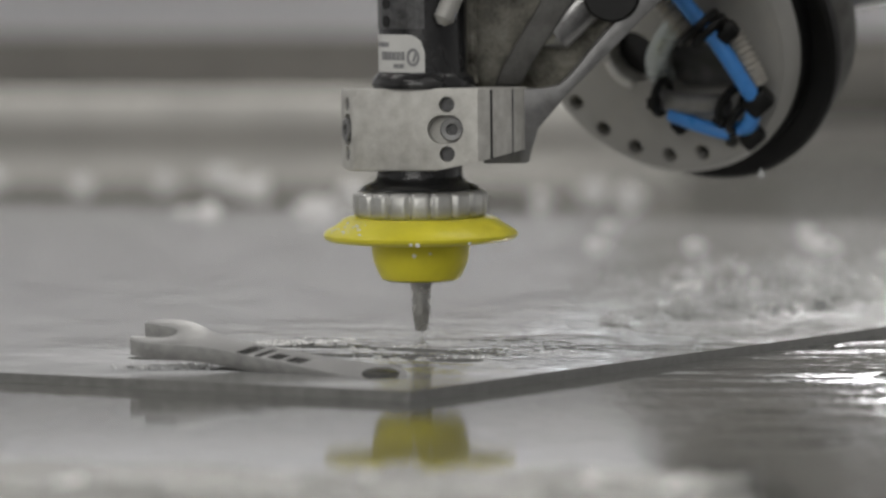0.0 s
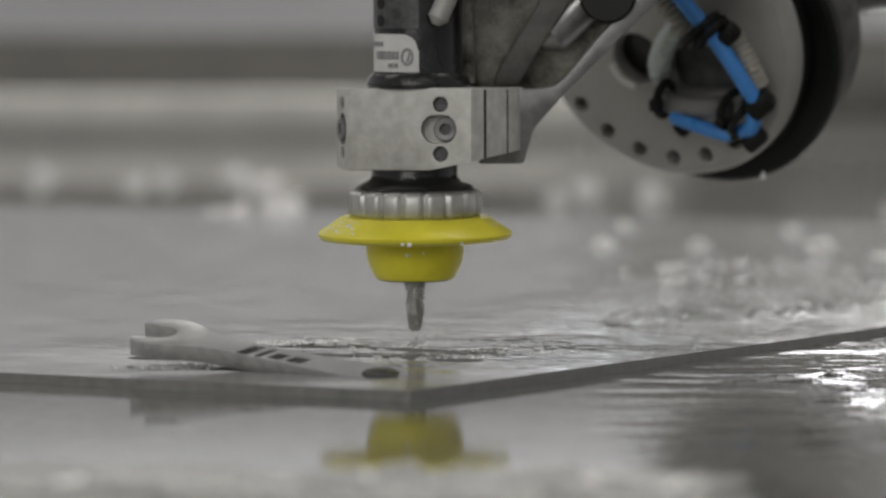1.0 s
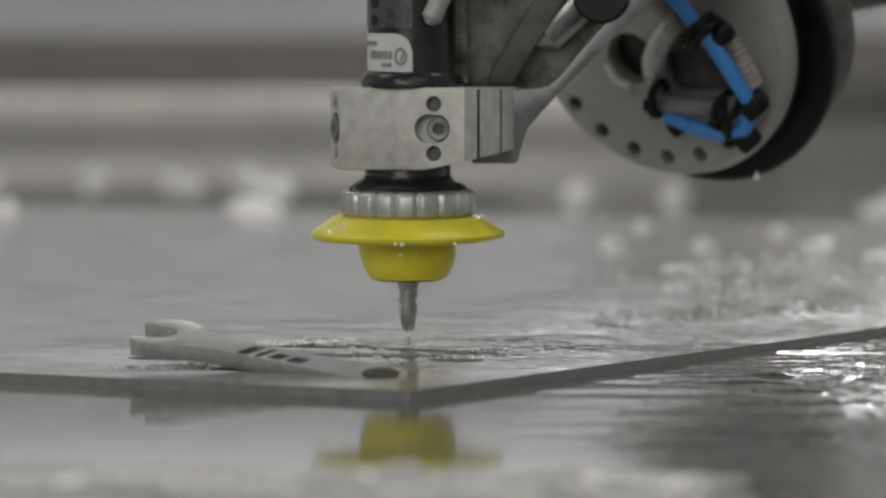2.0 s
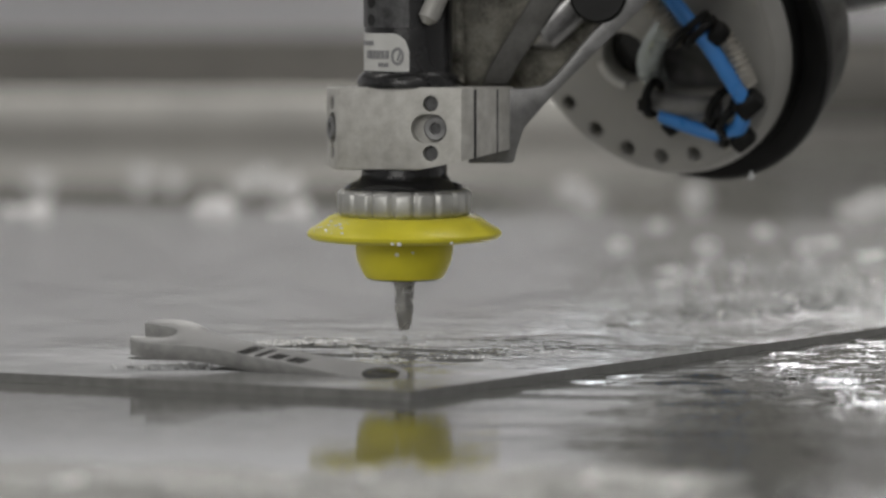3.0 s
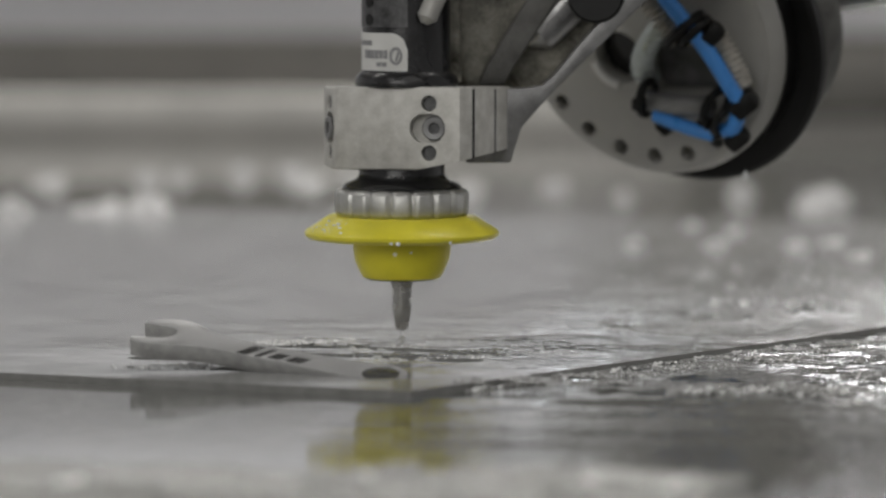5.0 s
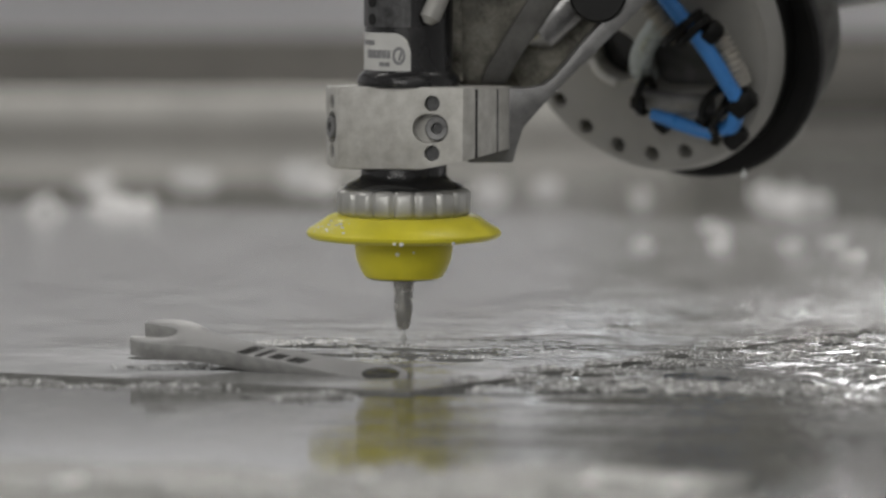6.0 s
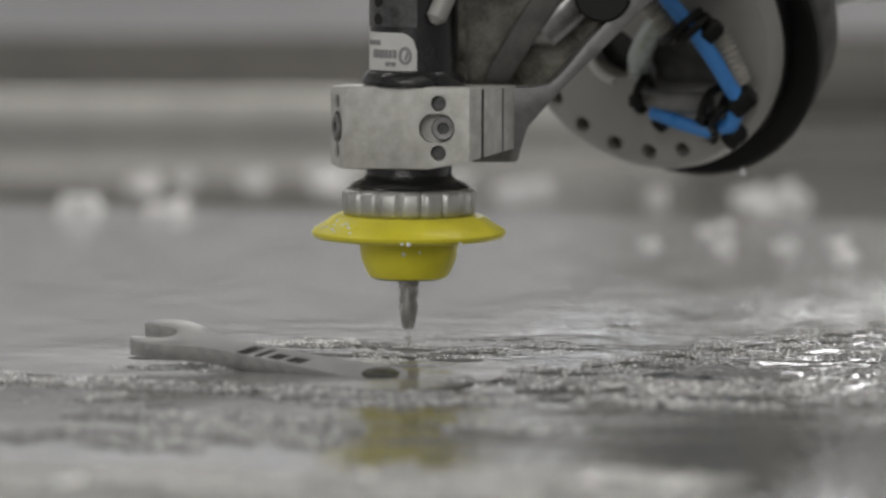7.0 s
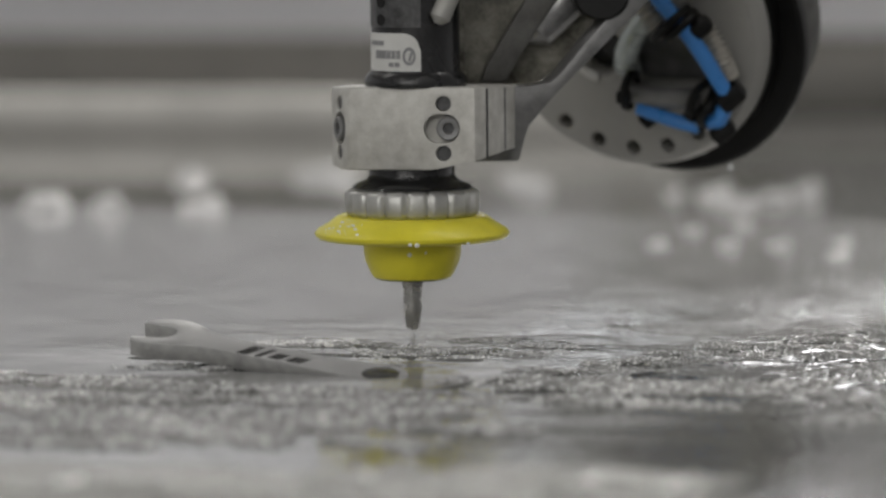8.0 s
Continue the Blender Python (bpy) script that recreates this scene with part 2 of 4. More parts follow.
def spline(points, steps=8):
    pts = [Vector(p) for p in points]
    ext = [2 * pts[0] - pts[1], *pts, 2 * pts[-1] - pts[-2]]
    out = []
    for i in range(1, len(ext) - 2):
        a, b, c, d = ext[i - 1:i + 3]
        for k in range(steps):
            t = k / steps
            out.append(0.5 * (2 * b + (c - a) * t + (2 * a - 5 * b + 4 * c - d) * t * t + (3 * b - a - 3 * c + d) * t ** 3))
    return out + [pts[-1]]


def tube(points, radius, segments=14, steps=8, rings=None):
    """A hose along a smooth line; rings = (pitch, depth) gives it corrugation."""
    path = spline(points, steps) if steps > 1 else [Vector(p) for p in points]
    bm = bmesh.new()
    loops, run, side = [], 0.0, None
    for i, p in enumerate(path):
        tan = (path[min(i + 1, len(path) - 1)] - path[max(i - 1, 0)]).normalized()
        if i:
            run += (p - path[i - 1]).length
        if side is None:
            side = tan.orthogonal().normalized()
        side = (side - tan * side.dot(tan)).normalized()
        up = tan.cross(side)
        r = radius
        if rings:
            r += rings[1] * math.cos(2 * math.pi * run / rings[0])
        loops.append([bm.verts.new(p + r * (math.cos(2 * math.pi * k / segments) * side + math.sin(2 * math.pi * k / segments) * up))
                      for k in range(segments)])
    for a, b in zip(loops, loops[1:]):
        for k in range(segments):
            bm.faces.new((a[k], a[(k + 1) % segments], b[(k + 1) % segments], b[k]))
    bm.faces.new(loops[0][::-1])
    bm.faces.new(loops[-1])
    return bm


def rod(a, b, radius, segments=24, bevel=0.0):
    a, b = Vector(a), Vector(b)
    length = (b - a).length
    m = Matrix.Translation(a) @ (b - a).to_track_quat("Z", "Y").to_matrix().to_4x4()
    e = bevel or radius * 0.08
    return lathe([(0, 0), (radius - e, 0), (radius, e), (radius, length - e), (radius - e, length), (0, length)], segments, m)


# ---- the hall and the tank ----
def build_hall():
    x0, x1, y0, y1, z0, z1 = -4.5, 4.5, -4.5, 8.0, -0.9, 3.0
    thick = 0.15
    thing("floor", box(x0 - thick, x1 + thick, y0 - thick, y1 + thick, z0 - thick, z0), M_FLOOR, "grey concrete workshop floor", "floor", kind="structure")
    thing("ceiling", box(x0 - thick, x1 + thick, y0 - thick, y1 + thick, z1, z1 + thick), M_WALL, "pale grey workshop ceiling", "ceiling", kind="structure")
    for name, args in (("wall_west", (x0 - thick, x0, y0, y1)), ("wall_east", (x1, x1 + thick, y0, y1))):
        thing(name, box(*args, z0, z1), M_WALL, "plain pale grey painted hall wall", "wall", kind="structure")
    for name, win_name, y, out, wx0, wx1, wz0, wz1, bars in (("wall_south", "window_1", y0 - thick, -1, -3.1, -0.1, 0.7, 2.2, (-1.6,)),
                                                             ("wall_north", "window_2", y1, 1, -3.6, 3.6, 0.7, 2.4, (-1.8, 0.0, 1.8))):
        up = Matrix(((1, 0, 0, 0), (0, 0, -1, y), (0, 1, 0, 0), (0, 0, 0, 1)))
        thing(name, slab([(x0 - thick, z0), (x1 + thick, z0), (x1 + thick, z1), (x0 - thick, z1)],
                         [[(wx0, wz0), (wx1, wz0), (wx1, wz1), (wx0, wz1)]], -thick, 0.0, up), M_WALL,
              "plain pale grey painted hall wall with a window", "wall", kind="structure", smooth=0)
        win = new(win_name)
        tagged(win, "wide grey framed workshop window", "window", kind="structure")
        ym = y + thick / 2 + out * 0.03
        bars_at = [(b - 0.03, b + 0.03, wz0 + 0.06, wz1 - 0.06) for b in bars]
        for a, b, c, d in [(wx0, wx1, wz0, wz0 + 0.06), (wx0, wx1, wz1 - 0.06, wz1), (wx0, wx0 + 0.06, wz0 + 0.06, wz1 - 0.06),
                           (wx1 - 0.06, wx1, wz0 + 0.06, wz1 - 0.06)] + bars_at:
            part("window_frame", box(a, b, ym - 0.03, ym + 0.03, c, d, 0.005), M_RIM, win)
        yb = y + thick / 2 + out * 0.9
        thing("backdrop", box(wx0 - 1, wx1 + 1, yb - 0.01, yb + 0.01, wz0 - 1, wz1 + 1), M_SKY, "pale overcast daylight outside the window", "sky", kind="structure")
    # fixture built round the added glint lamp
    bay = new("added_glint_fixture")
    bay.matrix_basis = look(GLINT_LAMP_AT, (0.1, 0.0, 0.0)) @ Matrix.Translation((0, 0, 0.012))
    tagged(bay, "strong round lamp added out of view for glints on foam and water", "light")
    part("reflector", lathe([(0.12, 0.20), (0.14, 0.20), (0.26, 0.0), (0.25, 0.0), (0.13, 0.19), (0.12, 0.20)], 48), M_ALU, bay)
    part("driver_box", box(-0.08, 0.08, -0.08, 0.08, 0.20, 0.34, 0.01), M_BEAM, bay)
    part("stem", rod((0, 0, 0.3), bay.matrix_basis.inverted() @ Vector((1.78, 6.2, 3.02)), 0.012), M_BEAM, bay)
    for lx, ly in LAMPS:
        ob = new("ceiling_light")
        ob.location = (lx, ly, 2.8)
        tagged(ob, "long white ceiling light with a glowing diffuser", "light", group="ceiling lights")
        part("housing", box(-0.85, 0.85, -0.11, 0.11, 0.02, 0.20, 0.01), M_RIM, ob)
        part("diffuser", box(-0.8, 0.8, -0.07, 0.07, 0.0, 0.02), M_LAMP, ob, "glowing white diffuser")


def build_tank():
    x0, x1, y0, y1 = -3.2, 3.2, -1.30, 3.78
    for name, args in (("tank_wall_north", (x0 - 0.1, x1 + 0.1, y1, y1 + 0.1)), ("tank_wall_south", (x0 - 0.1, x1 + 0.1, y0 - 0.1, y0)),
                       ("tank_wall_west", (x0 - 0.1, x0, y0, y1)), ("tank_wall_east", (x1, x1 + 0.1, y0, y1))):
        thing(name, box(*args, -0.9, 0.006, 0.002), M_TANK, "stained grey steel wall of the cutting tank", "wall", kind="structure")
    thing("tank_rim", box(x0 - 0.1, x1 + 0.1, y1 - 0.004, y1 + 0.14, 0.006, 0.052, 0.004), M_RIM, "pale painted steel rim along the tank", "rim", kind="structure")
    # gantry rail beyond the tank
    thing("gantry_rail", box(x0 - 0.6, x1 + 0.6, 4.5, 4.7, -0.9, 0.131, 0.006), M_BEAM, "dark grey machine rail standing behind the tank", "rail", kind="structure")
    # unseen block added on the rail to darken reflections in water and sheet
    carriage = new("reflection_block")
    tagged(carriage, "unseen grey block added on the rail to darken reflections", "machine carriage")
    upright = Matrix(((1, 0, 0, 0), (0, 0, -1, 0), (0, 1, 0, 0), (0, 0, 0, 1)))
    part("foot", box(0.24, 0.48, 4.50, 4.70, 0.131, 0.205, 0.004), M_REFLECTION_BLOCK, carriage)
    part("body", slab([(0.15, 0.205), (0.95, 0.205), (0.95, 0.72), (0.44, 0.72)], [], -4.72, -4.48, upright, bevel=0.008), M_REFLECTION_BLOCK, carriage)
    part("cover", slab([(0.30, 0.27), (0.89, 0.27), (0.89, 0.66), (0.50, 0.66)], [], -4.478, -4.465, upright, bevel=0.003), M_REFLECTION_BLOCK, carriage)
    # cover plate that hangs over the rim with a folded top
    bm = slab([(3.752, 0.024), (3.757, 0.024), (3.757, 0.0525), (3.86, 0.0525), (3.86, 0.0865), (3.752, 0.0865)], [], 0.30, 1.70,
              Matrix(((0, 0, 1, 0), (1, 0, 0, 0), (0, 1, 0, 0), (0, 0, 0, 1))), bevel=0.0015)
    thing("cover_plate", bm, M_BEAM, "dark painted steel cover plate hanging over the tank rim", "cover plate")


SHEET_CORNER = Vector((-0.0096, -0.2273, 0))
SHEET_TURN = 60.0     # the edge that runs away from the corner
WRENCH_THICK = 5.2 * MM


def wrench_outline(grow=0.0):
    """Outline of a small open-ended wrench, hole end at the origin, jaws along +x."""
    pts = []
    g = grow
    for a in range(100, 261, 16):                      # rounded hole end
        pts.append(((8.2 + g) * math.cos(radians(a)), (8.2 + g) * math.sin(radians(a))))
    pts += [(6, -7.0 - g), (20, -6.2 - g), (36, -5.8 - g), (52, -5.3 - g), (60, -5.7 - g), (66, -7.0 - g), (72, -9.2 - g), (77, -10.7 - g), (81, -10.9 - g), (83.8 + g, -9.8 - g), (84.6 + g, -8.4)]
    pts += [(84.0 + g, -7.0 + g), (79, -5.8 + g)]
    for a in range(-70, 71, 20):                       # throat between the jaws
        pts.append((78.8 - 5.2 * math.cos(radians(a)), 0.1 + (5.3 - g) * math.sin(radians(a))))
    pts += [(80, 5.3 - g), (87.6 + g, 4.5 - g), (88.3 + g, 6.0), (86.8 + g, 8.4 + g), (83.8, 11.3 + g), (79.5, 12.9 + g), (75.0, 12.8 + g), (70.3, 10.8 + g), (66.0, 8.4 + g), (60, 6.9 + g), (54, 6.1 + g), (46, 5.5 + g), (20, 5.6 + g), (6, 7.0 + g)]
    return [(x * MM, y * MM) for x, y in pts]


def wrench_slots(shrink=0.0):
    slots = [circle(0, 0, 5.8 * MM, 28)]
    for x, w, h in ((45.6, 4.6, 8.6), (40.2, 2.4, 8.2), (35.0, 4.6, 5.6), (28.2, 6.0, 5.4)):
        slots.append(rounded(x * MM, (-0.6 - (8.6 - h) * 0.3) * MM, w * MM, h * MM, 0.7 * MM, 4, slant=-0.25))
    if shrink:
        slots = [[(x * (1 - 1e-3), y * (1 - shrink)) for x, y in loop] for loop in slots]
    return slots


def place2d(loop, m):
    return [tuple((m @ Vector((x, y, 0))).xy) for x, y in loop]


def build_sheet():
    """Sheet in its own axes: x along the edge that runs away, y along the other edge, corner at the origin."""
    length, width = 1.22, 2.44
    outer = [(0, 0)]
    outer += [(length, 0), (length, width), (0, width)]
    holes = []
    # cut-outs: the wrench has left its own, and more stand in rows behind it
    first = Vector((0.0457, 0.0373))
    for row in range(4):
        for col in range(1):
            at = first + Vector((row * 0.034, col * 0.098))
            if row % 2:
                at.y += 0.01
            if row:
                at.y += 0.012
            m = Matrix.Translation((at.x, at.y, 0)) @ Matrix.Rotation(radians(90), 4, "Z")
            holes.append(place2d(wrench_outline(0.5), m))
    # round pierce holes further along
    holes += [circle(lx, ly, 0.006, 24) for lx, ly in ((0.294, 0.085), (0.378, 0.105), (0.412, 0.0985), (0.455, 0.080))]
    # y of the sheet points to the other side: a right-handed frame turned by 60 degrees
    bm = slab(outer, holes, -0.0034, 0.0)
    ob = thing("steel_sheet", bm, M_SHEET, "wet grey steel sheet with cut-outs lying in the tank", "steel sheet", smooth=0)
    ob.data.materials.append(M_CUT)
    for f in ob.data.polygons:
        f.material_index = 1 if abs(f.normal.z) < 0.5 else 0
    ob.matrix_basis = Matrix.Translation(SHEET_CORNER) @ Matrix.Rotation(radians(SHEET_TURN), 4, "Z")
    return ob


def build_scrap():
    edge = [(0.088 - 0.012 * k, 0.012 * math.sin(0.55 * k) + 0.006 * math.sin(1.7 * k + 1) + 0.006 - 0.042 * math.exp(-(k - 1) / 4)) for k in range(1, 141)]
    bm = slab([(-1.6, -0.60), (0.02, -0.60), (0.050, -0.10), (0.066, -0.050)] + edge, [], -0.004, 0.0)
    ob = thing("scrap_sheet", bm, M_EDGE_SHEET, "pale foam-covered scrap sheet lying in the water", "steel sheet", smooth=0)
    ob.location = (-0.006, -0.466, 0.0012)
    return ob


def build_wrench():
    ob = new("wrench")
    tagged(ob, "small flat grey steel wrench tipped in its cut-out", "wrench")
    # it lies along its cut-out, jaws raised, its face rolled towards the near side
    N = Vector((0.0, -0.27, 0.9629))
    U = Vector((math.cos(radians(152)), math.sin(radians(152)), 0))
    U.z = -U.dot(N) / N.z
    U.normalize()
    V = U.cross(N)
    # local axes: x along the wrench, y to its far side mirrored so that the frame stays right-handed
    ob.matrix_basis = Matrix(((U.x, -V.x, N.x, -0.0189), (U.y, -V.y, N.y, -0.167), (U.z, -V.z, N.z, 0.0005), (0, 0, 0, 1)))
    flip = lambda loop: [(x, -y) for x, y in loop]
    body = part("body", slab(flip(wrench_outline()), [flip(s) for s in wrench_slots()], -WRENCH_THICK, 0, bevel=0.12 * MM), M_WRENCH, ob)
    body.data.materials.append(M_SAWN)
    for f in body.data.polygons:
        f.material_index = 1 if abs(f.normal.z) < 0.3 else 0
    # water held in the hole of the handle end
    film = lathe(mm([(0, 0.3), (3, 0.25), (5.0, 0.1), (5.95, -0.05), (5.95, -2.0), (0, -2.0)]), 32)
    part("water_film", film, M_DARKWATER, ob, "dark water standing in the hole")
    # dark water fills also stand in for the shade inside the slots
    for loop in wrench_slots(0.06)[1:]:
        part("water_film", slab(flip(loop), [], -0.0030, -0.0003), M_DARKWATER, ob, "water in a cut slot, coloured dark for its shaded depth")
    return ob


def build_water():
    """One sheet of water: lively ripples beside the cut, a still mirror elsewhere, finest where it is lively."""
    def lines(*runs):
        out = [runs[0][0]]
        for a, b, step in runs:
            n = max(1, round((b - a) / step))
            out += [a + (b - a) * k / n for k in range(1, n + 1)]
        return np.array(out)
    xs = lines((-3.25, -0.40, 0.08), (-0.40, -0.06, 0.006), (-0.06, 0.50, 0.002), (0.50, 3.25, 0.08))
    ys = lines((-1.32, -0.50, 0.05), (-0.50, -0.36, 0.004), (-0.36, 0.45, 0.002), (0.45, 1.20, 0.012), (1.20, 3.80, 0.08))
    gx, gy = np.meshgrid(xs, ys)
    ramp = lambda v, a, b: (lambda k: k * k * (3 - 2 * k))(np.clip((v - a) / (b - a), 0, 1))
    wild = np.random.default_rng(12)

    def waves(count, short, long, slope, fan):
        z = np.zeros_like(gx)
        for _ in range(count):
            length = short * (long / short) ** wild.random()
            a = wild.uniform(-fan, fan) + math.pi / 2
            k = 2 * math.pi / length
            z += slope * math.sqrt(2 / count) / k * np.sin(k * (gx * math.cos(a) + gy * math.sin(a)) + wild.uniform(0, 6.28))
        return z
    lively = ramp(gx, 0.03, 0.16) * ramp(gy, -0.32, -0.16) * (1 - ramp(gy, 0.35, 0.44)) * (1 - ramp(gx, 0.42, 0.50))
    # nothing stirs under the steel sheet
    e1 = Vector((math.cos(radians(SHEET_TURN)), math.sin(radians(SHEET_TURN))))
    beside = (gx - 0.04 - SHEET_CORNER.x) * e1.y - (gy - SHEET_CORNER.y) * e1.x
    lively *= ramp(beside, -0.03, 0.012)
    uneven = 0.55 + 0.45 * np.sin(gx * 61 + 2 * np.sin(gy * 37)) * np.sin(gy * 47 + 1)
    swell = ramp(gx, 0.0, 0.09) * ramp(gy, -0.46, -0.38) * (1 - ramp(gy, 0.35, 0.44)) * (1 - ramp(gx, 0.42, 0.50))
    gz = lively * uneven * waves(40, 0.011, 0.040, 0.16, 1.2) + swell * waves(16, 0.018, 0.055, 0.050, 0.20)
    ny, nx = gx.shape
    at = np.arange(nx * ny).reshape(ny, nx)
    faces = np.stack([at[:-1, :-1], at[:-1, 1:], at[1:, 1:], at[1:, :-1]], -1).reshape(-1, 4)
    me = bpy.data.meshes.new("water")
    me.from_pydata(np.stack([gx, gy, gz], -1).reshape(-1, 3).tolist(), [], faces.tolist())
    me.materials.append(M_WATER)
    me.shade_smooth()
    return tagged(new("water", me), "murky grey rippled water filling the tank", "water", kind="structure")


# ---- the cutting head ----
HEAD_AT = Vector((-0.0141, 0, 0.0033))
LEAN = pose(0, 0, 0, 2.0, 0, 0)
UPPER = pose(1.6 * MM, 0, 0, 2.0, 0, 0)
DISC = Matrix.Translation((0.0867, 0.1067, 0.0996)) @ Matrix((
    (0.8342, -0.2029, -0.5128, 0), (-0.5514, -0.3069, -0.7757, 0), (0.0, 0.9299, -0.3679, 0), (0, 0, 0, 1)))


def disc(points):
    return [DISC @ (Vector(p) * MM) for p in points]


def build_head():
    head = new("cutting_head")
    tagged(head, "waterjet cutting head with a yellow splash guard", "cutting head")
    head.location = HEAD_AT
    # mixing tube
    part("nozzle", lathe(mm([(0.6, 2), (0.6, 0), (1.7, 0), (2.1, 0.5), (3.0, 5.6), (3.12, 6.2), (3.2, 10), (3.3, 14.0), (3.6, 15.8), (4.3, 17.1), (4.3, 20), (0, 20)]), 40, LEAN),
         M_STEEL, head, "tapered grey steel nozzle")
    part("water_jet", lathe(mm([(0, -3.4), (1.5, -3.3), (0.9, -2.6), (0.5, -1.6), (0.45, 1.5), (0, 1.5)]), 16, LEAN), M_DROP, head, "thin white water jet")
    # splash guard
    guard = part("splash_guard", lathe(mm([(3.4, 19), (3.4, 17.2), (11.2, 17.3), (13.2, 18.0), (14.4, 19.8), (16.2, 24.0), (16.7, 28.0), (16.7, 30.6), (17.4, 31.0), (28, 30.8), (31.8, 31.3),
                                 (33.0, 32.3), (33.2, 33.3), (32.4, 34.4), (29.0, 36.4), (26.0, 38.6), (24.6, 39.2), (12, 39.3), (0, 39.3)]), 96, LEAN),
         M_YELLOW, head, "wet yellow rubber splash guard")
    part("grime_ring", lathe(mm([(4.3, 17.4), (4.4, 16.9), (8.0, 17.0), (11.6, 17.2), (12.4, 17.6), (4.3, 17.6)]), 48, LEAN), M_GRIME, guard, "dark wet grime round the nozzle")
    # water beads coloured white to stand in for their glints
    wet = random.Random(3)
    for k in range(22):
        a, r = radians(wet.uniform(192, 232)), wet.uniform(26.8, 32.2)
        z = 38.4 - (r - 26.2) * 0.70
        part("glint_bead", lathe(mm([(1.0, -0.3), (0.95, 0.2), (0.6, 0.55), (0, 0.7)]), 10,
                           LEAN @ Matrix.Translation((r * MM * math.cos(a), r * MM * math.sin(a), z * MM)) @ Matrix.Scale(wet.uniform(0.25, 0.62), 4)), M_FOAM_GLINT, guard)
    # white beads in place of highlights on rim and cup
    for az_, r, z, size in ((264, 32.6, 32.0, 0.75), (268, 32.7, 31.8, 0.9), (262, 16.4, 27.0, 0.8), (281, 16.5, 27.6, 0.5), (300, 32.7, 31.9, 0.6)):
        a = radians(az_)
        part("glint_bead", lathe(mm([(1.0, -0.3), (0.95, 0.2), (0.6, 0.55), (0, 0.7)]), 10,
                           LEAN @ Matrix.Translation((r * MM * math.cos(a), r * MM * math.sin(a), z * MM)) @ Vector((math.cos(a), math.sin(a), 0.2)).to_track_quat("Z", "Y").to_matrix().to_4x4()
                           @ Matrix.Scale(size, 4)), M_FOAM_GLINT, guard)
    # knurled nut
    def flutes(a, r, z):
        return r - (1.5 * MM * max(0, math.cos(a * 18)) ** 3.5 if r > 20.4 * MM else 0)
    part("collar_nut", lathe(mm([(0, 38.8), (20.5, 38.8), (22.2, 39.6), (22.9, 40.6), (23.0, 46.6), (22.4, 47.6), (20.8, 48.4), (15, 49.6), (0, 49.6)]), 192, LEAN, flutes),
         M_NUT, head, "fluted silver collar nut", smooth=50)
    part("neck", lathe(mm([(0, 48.8), (20.6, 48.8), (19.4, 50.0), (16.2, 51.2), (14.9, 52.4), (14.6, 53.6), (14.5, 60), (0, 60)]), 64, LEAN), M_BLACK, head, "black neck")
    # clamp block
    block = slab([(-0.0266, 0.004), (-0.0225, -0.0105), (0.0, -0.0195), (0.0195, -0.0232), (0.0225, -0.0215), (0.0375, 0.0062), (0.030, 0.026), (-0.020, 0.026)],
                 [], 0.0550, 0.0830, bevel=0.9 * MM)
    clamp = part("clamp_block", block, M_ALU, head, "worn silver aluminium clamp block")
    return head, clamp


def face_frame(a, b, z):
    """A frame on an upright face that runs from a to b: x along it, z out of it."""
    a, b = Vector((*a, 0)), Vector((*b, 0))
    x = (b - a).normalized()
    n = Vector((x.y, -x.x, 0))
    mid = (a + b) / 2
    return Matrix(((x.x, 0, n.x, mid.x), (x.y, 0, n.y, mid.y), (0, 1, 0, z), (0, 0, 0, 1)))


